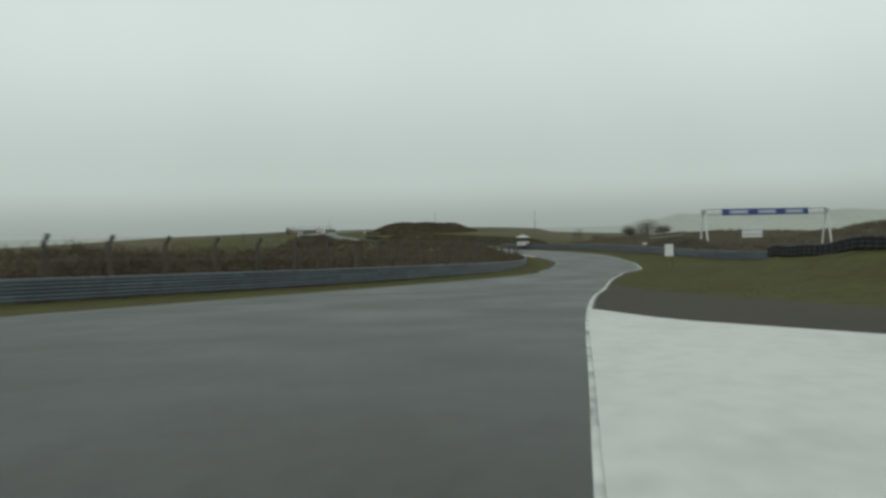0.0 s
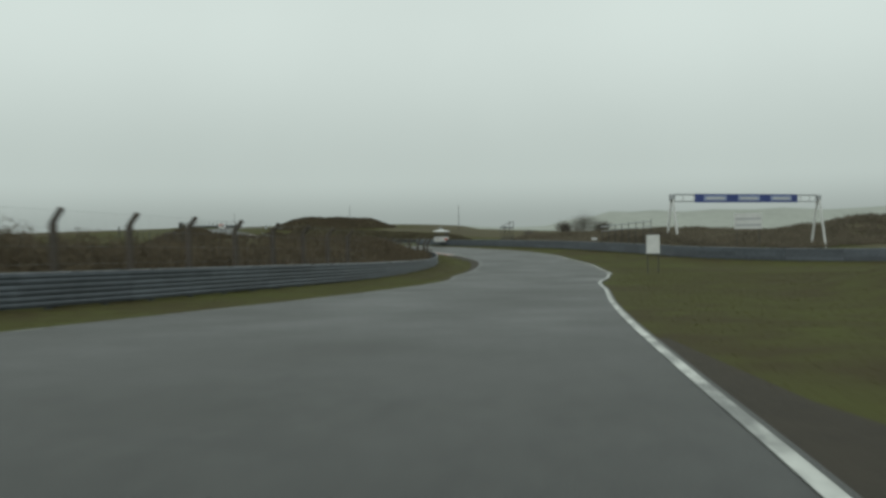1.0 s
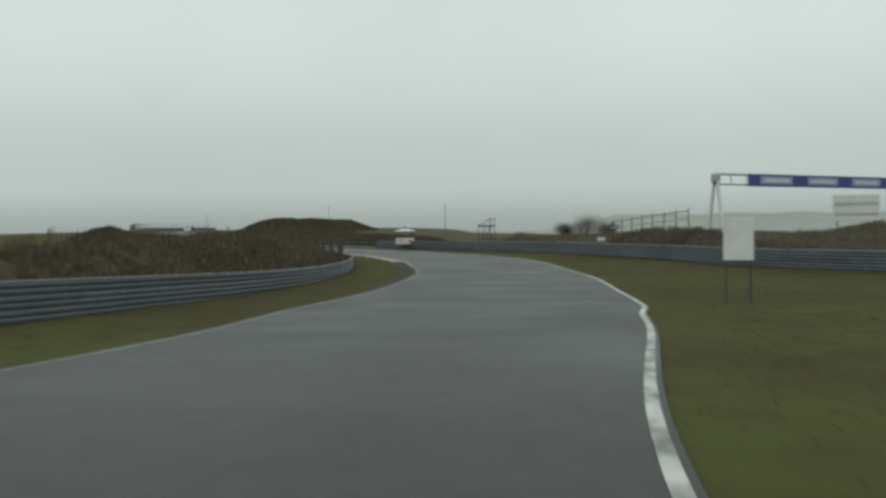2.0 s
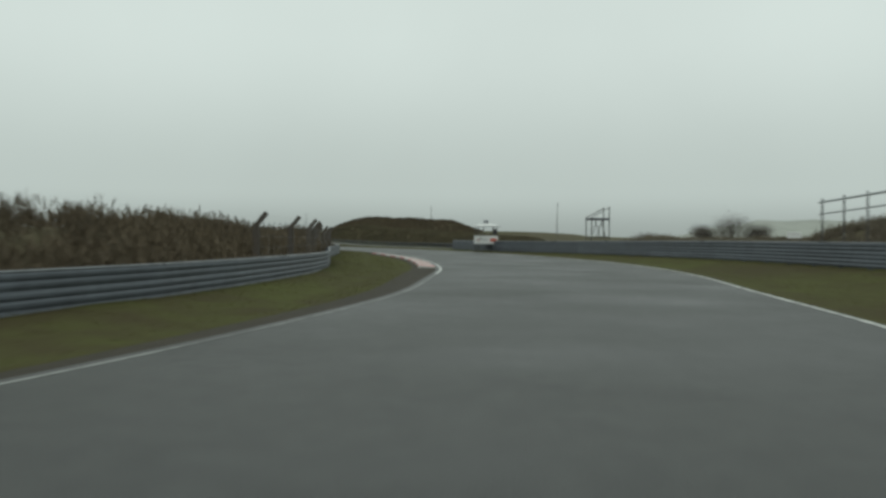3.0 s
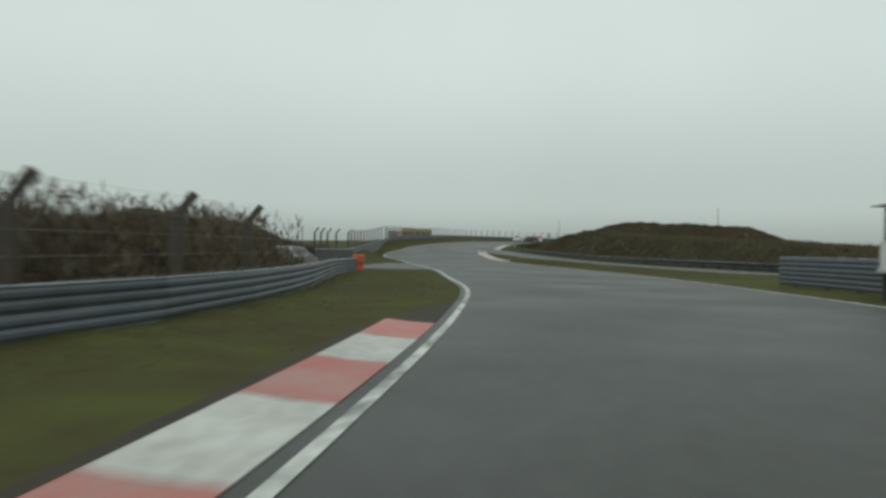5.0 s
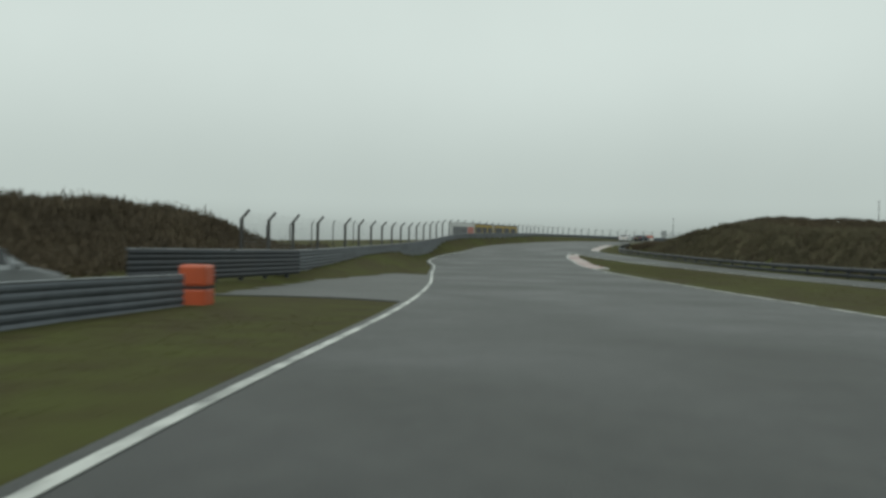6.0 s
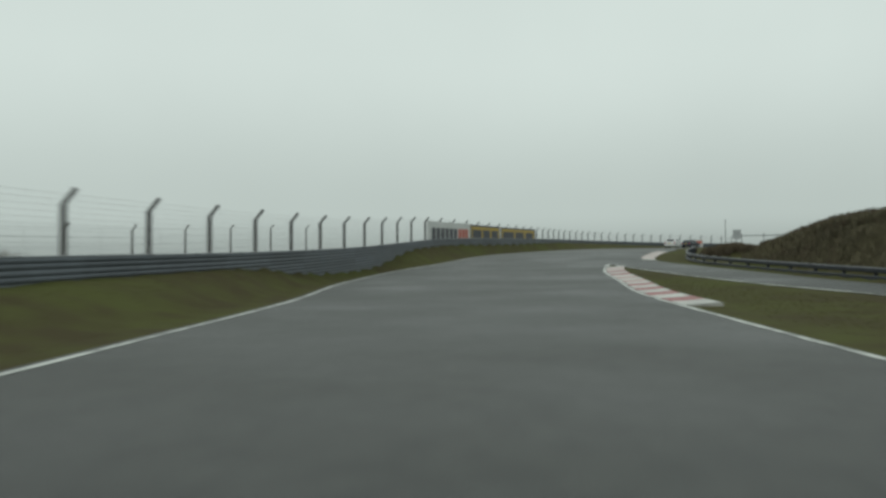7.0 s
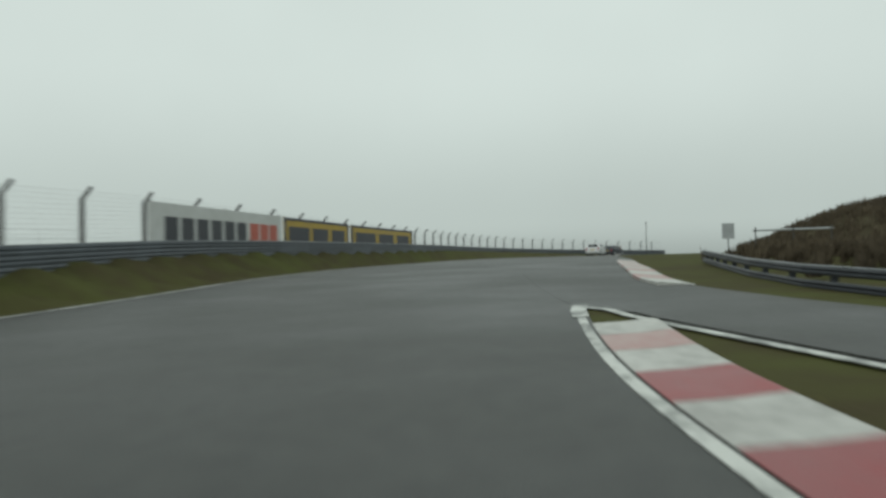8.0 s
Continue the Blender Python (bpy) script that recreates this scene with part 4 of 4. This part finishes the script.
def on_track(x, y, turn, up=0.0):
    e = 1.5
    pitch = math.degrees(math.atan2(float(grade(y + e) - grade(y - e)) * math.cos(radians(turn)), 2 * e))
    return pose(x, y, float(grade(y)) + up, pitch, 0, turn)


car(on_track(-49.5, 324, 4), CARWHITE, "white hatchback on the wet track ahead")
car(on_track(-52.5, 344, -10), CARDARK, "dark blue small car further up the track")
car(pose(-11.5, 173.8, float(grade(173.8)) - 0.12, 0, 0, 8) @ Matrix.Diagonal((0.9, 0.84, 0.88, 1)), CARSILVER, "silver hatchback parked behind the steel barrier")

# ---- scrub and grass ----
RNG = np.random.default_rng(5)


def leaves(name, places, sizes, mat, tag, lean=0.9, tall=1.0, wide=0.34):
    """Many small blades: one triangle pair each at the given places."""
    n = len(places)
    a, up = RNG.uniform(0, 2 * np.pi, n), RNG.uniform(0.25, 1.0, n) * tall
    side = np.c_[np.cos(a), np.sin(a), RNG.normal(0, 0.3, n)] * sizes[:, None] * wide
    b = RNG.uniform(0, 2 * np.pi, n)
    rise = np.c_[np.cos(b) * lean, np.sin(b) * lean, up * 1.2] * sizes[:, None]
    v = np.stack([places - side * 0.6, places + side * 0.6, places + rise * 0.6 + side, places + rise], 1).reshape(-1, 3)
    i = np.arange(n) * 4
    f = np.stack([i, i + 1, i + 2, i + 3], -1)
    me = bpy.data.meshes.new(name)
    me.vertices.add(len(v))
    me.vertices.foreach_set("co", v.ravel())
    me.loops.add(len(f) * 4)
    me.loops.foreach_set("vertex_index", f.ravel().astype(np.int32))
    me.polygons.add(len(f))
    me.polygons.foreach_set("loop_start", (np.arange(n) * 4).astype(np.int32))
    me.materials.append(mat)
    me.update(calc_edges=True)
    me.validate()
    return tagged(new(name, me), **tag)


def scatter_on(ridge, clumps, per, spread, high, reach=0.9, bias=0.0):
    """Leaf places for clumps scattered over a ridge."""
    line, half, _ = RIDGES[ridge]
    line = curve(line, 2.0)
    if ridge in ("inner_mound", "far_mound", "scrub_bank"):
        ends = [line[i] + (line[i] - line[j]) / np.hypot(*(line[i] - line[j])) * np.arange(2, half, 2.0)[:, None] for i, j in ((0, 1), (-1, -2))]
        line = np.vstack([ends[0][::-1], line, ends[1]])
    k = RNG.integers(0, len(line), clumps)
    n = lefts(line)[k]
    u = RNG.uniform(-1, 1, clumps) * half * reach + bias
    c = line[k] + n * u[:, None] + RNG.normal(0, 0.6, (clumps, 2))
    tall = high * RNG.uniform(0.45, 1.15, clumps)
    rad = np.repeat(tall * spread, per)
    d = np.clip(RNG.normal(0, 0.45, (clumps * per, 3)), -1.0, 1.0)
    p = np.repeat(np.c_[c, np.zeros(clumps)], per, 0) + d * rad[:, None]
    p[:, 2] = land(p[:, 0], p[:, 1]) + np.abs(d[:, 2]) * np.repeat(tall, per) * 0.95 + 0.03
    # none grows on the asphalt or through the barriers
    x, y = p[:, 0], p[:, 1]
    ok = (away(RIGHT_EDGE[::3], x, y)[0] > 4.0) & (away(BRANCH_MID, x, y)[0] > 3.0) & (away(BARRIER_MOUND[::3], x, y)[0] > 0.5) & ((left_of(BARRIER_MOUND[::3], x, y) < 0.0) | (away(BARRIER_MOUND[::3], x, y)[0] > 2.5))
    if ridge in ("scrub_bank", "bank_end", "fence_scrub", "end_scrub", "post_scrub"):
        ok = left_of(BARRIER_LEFT[::2], x, y) > 0.45
    if ridge in ("frame_dune", "verge_scrub", "heath", "gantry_dune"):
        ok &= left_of(BARRIER_RIGHT[::2], x, y) < -0.5
    if ridge in ("inner_mound", "far_mound", "scrub_bank"):
        ok &= ridge_height(x, y) > 0.12
    return p[ok]


p = scatter_on("scrub_bank", 4000, 84, 0.95, 0.72, 0.95)
leaves("scrub", p, RNG.uniform(0.08, 0.24, len(p)), SCRUB, dict(label="brown leafless dune scrub on the bank behind the barrier", category="scrub", kind="stuff"), lean=0.5, tall=1.7, wide=0.15)
p = scatter_on("bank_end", 1800, 140, 1.2, 0.5, 0.95)
leaves("scrub", p, RNG.uniform(0.09, 0.26, len(p)), SCRUB, dict(label="dark brown brambles covering the end of the bank", category="scrub", kind="stuff"), lean=0.5, tall=1.5, wide=0.17)
p = np.vstack([scatter_on("fence_scrub", 760, 230, 0.66, 0.98, 0.75), scatter_on("end_scrub", 110, 520, 0.55, 1.7, 0.8), scatter_on("post_scrub", 300, 240, 0.7, 1.2, 0.85)])
leaves("scrub", p, RNG.uniform(0.08, 0.22, len(p)), SCRUB, dict(label="dense brown scrub pressed against the fence wire", category="scrub", kind="stuff"), lean=0.5, tall=1.35, wide=0.15)
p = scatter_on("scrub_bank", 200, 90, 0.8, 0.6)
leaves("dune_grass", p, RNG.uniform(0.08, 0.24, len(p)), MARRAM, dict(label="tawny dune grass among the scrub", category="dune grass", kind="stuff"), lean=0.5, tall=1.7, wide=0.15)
p = scatter_on("inner_mound", 3200, 30, 1.2, 0.30, 1.0)
leaves("scrub", p, RNG.uniform(0.07, 0.18, len(p)), SCRUB, dict(label="thin brown scrub on the mound", category="scrub", kind="stuff"), lean=0.5, tall=1.7, wide=0.15)
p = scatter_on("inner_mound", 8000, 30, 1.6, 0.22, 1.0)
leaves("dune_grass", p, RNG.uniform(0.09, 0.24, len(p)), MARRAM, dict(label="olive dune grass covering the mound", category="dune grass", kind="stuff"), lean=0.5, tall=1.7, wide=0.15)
p = scatter_on("far_mound", 6000, 30, 1.5, 0.34, 1.0)
leaves("scrub", p, RNG.uniform(0.10, 0.26, len(p)), SCRUB, dict(label="brown scrub on the high mound past the bend", category="scrub", kind="stuff"), lean=0.5, tall=1.7, wide=0.15)
p = scatter_on("gap_scrub", 160, 200, 0.9, 0.24, 0.8)
leaves("scrub", p, RNG.uniform(0.08, 0.22, len(p)), SCRUB, dict(label="dark scrub behind the barrier at the foot of the mound", category="scrub", kind="stuff"), lean=0.5, tall=1.7, wide=0.15)
p = scatter_on("gantry_dune", 4200, 44, 1.1, 0.55, 1.1)
leaves("scrub", p, RNG.uniform(0.12, 0.32, len(p)), HEATH_HAZED, dict(label="brown scrub on the dune behind the gantry", category="scrub", kind="stuff"), lean=0.5, tall=1.7, wide=0.15)
p = scatter_on("heath", 3400, 26, 1.3, 0.5, 1.0)
leaves("scrub", p, RNG.uniform(0.12, 0.32, len(p)), HEATH_HAZED, dict(label="low dull heath on the flat land beyond the barrier", category="scrub", kind="stuff"), lean=0.5, tall=1.7, wide=0.15)
p = scatter_on("verge_scrub", 700, 60, 0.9, 0.65)
leaves("scrub", p, RNG.uniform(0.12, 0.3, len(p)), HEATH_HAZED, dict(label="dull brown hedge-like scrub beyond the right barrier", category="scrub", kind="stuff"), lean=0.5, tall=1.7, wide=0.15)
p = scatter_on("frame_dune", 900, 60, 0.9, 0.4)
leaves("scrub", p, RNG.uniform(0.08, 0.22, len(p)), HEATH_HAZED, dict(label="low brown scrub under the rail frame", category="scrub", kind="stuff"), lean=0.5, tall=1.7, wide=0.15)


def verge_blades(line, side, near, far, count):
    """Grass blades in the band near to far metres beside a line."""
    n = lefts(line) * side
    k = RNG.integers(0, len(line), count)
    u = RNG.uniform(0, 1, count)
    u = near + (np.interp(k, np.arange(len(line)), far) - near) * u if not isinstance(far, (int, float)) else near + (far - near) * u
    c = line[k] + n[k] * u[:, None] + RNG.normal(0, 0.3, (count, 2))
    c = c[ridge_height(c[:, 0], c[:, 1]) < 0.9]
    return np.c_[c, land(c[:, 0], c[:, 1]) - 0.03]


p = np.vstack([verge_blades(cut(LEFT_EDGE, 40, 116), 1, 0.8, 4.0, 26000), verge_blades(cut(LEFT_EDGE, 116, 156), 1, 1.9, 6.0, 22000), verge_blades(cut(LEFT_EDGE, 156, 177.5), 1, 0.8, 4.6, 9000),
               verge_blades(cut(LEFT_EDGE, 198, 262), 1, 0.8, 4.2, 18000), verge_blades(cut(RIGHT_EDGE, 24, 80), -1, 0.8, 14.0, 48000), verge_blades(cut(RIGHT_EDGE, 80, 160), -1, 0.9, 6.0, 26000), verge_blades(cut(RIGHT_EDGE, 176, 202), -1, 1.2, 6.0, 9000),
               verge_blades(cut(RIGHT_EDGE, 202, 238), -1, 1.3, 5.5, 24000)])
p = p[away(BRANCH_MID, p[:, 0], p[:, 1])[0] > 2.6]
leaves("grass", p, RNG.uniform(0.014, 0.034, len(p)), TURF, dict(label="short wet olive grass along the verges", category="grass", kind="stuff"), tall=1.2)


# ---- bushes standing singly beyond the right verge ----
def bush(x, y, high, wide, seed):
    rng = np.random.default_rng(seed)
    root = thing("bush", "bare grey-brown bush on open ground", "bush", "bare bushes", m=pose(x, y, land1(x, y)))
    bm = bmesh.new()
    tips = []
    for k in range(9):
        q, lean = rng.uniform(0, 6.28), rng.uniform(0.1, 0.9)
        a = Vector((rng.normal(0, 0.15), rng.normal(0, 0.15), -0.1))
        b = Vector((math.cos(q) * lean * wide * 0.3, math.sin(q) * lean * wide * 0.3, high * rng.uniform(0.05, 0.35)))
        rod(bm, a, b, 0.07, 6, 0.04)
        for j in range(4):
            c = b + Vector((rng.normal(0, wide * 0.16), rng.normal(0, wide * 0.16), high * rng.uniform(0.05, 0.5)))
            rod(bm, b, c, 0.035, 5, 0.012)
            tips.append(c)
    part("limbs", bm, TWIG_HAZED, root, "bare forked limbs")
    t = np.array([list(v) for v in tips])
    k = rng.integers(0, len(t), 9000)
    p = t[k] + rng.normal(0, 1, (9000, 3)) * np.array((wide * 0.12, wide * 0.12, high * 0.16))
    p = p[p[:, 2] > 0.1]
    crown = leaves("twig_crown", p, rng.uniform(0.06, 0.16, len(p)), TWIG_HAZED, dict(label="thin crown of fine twigs"))
    crown.parent = root
    return root


bush(54, 230, 5.2, 6.5, 1)
bush(50, 231.5, 3.0, 4.5, 2)
bush(58.2, 229, 3.3, 4.6, 4)
bush(35, 196, 1.8, 4.0, 3)
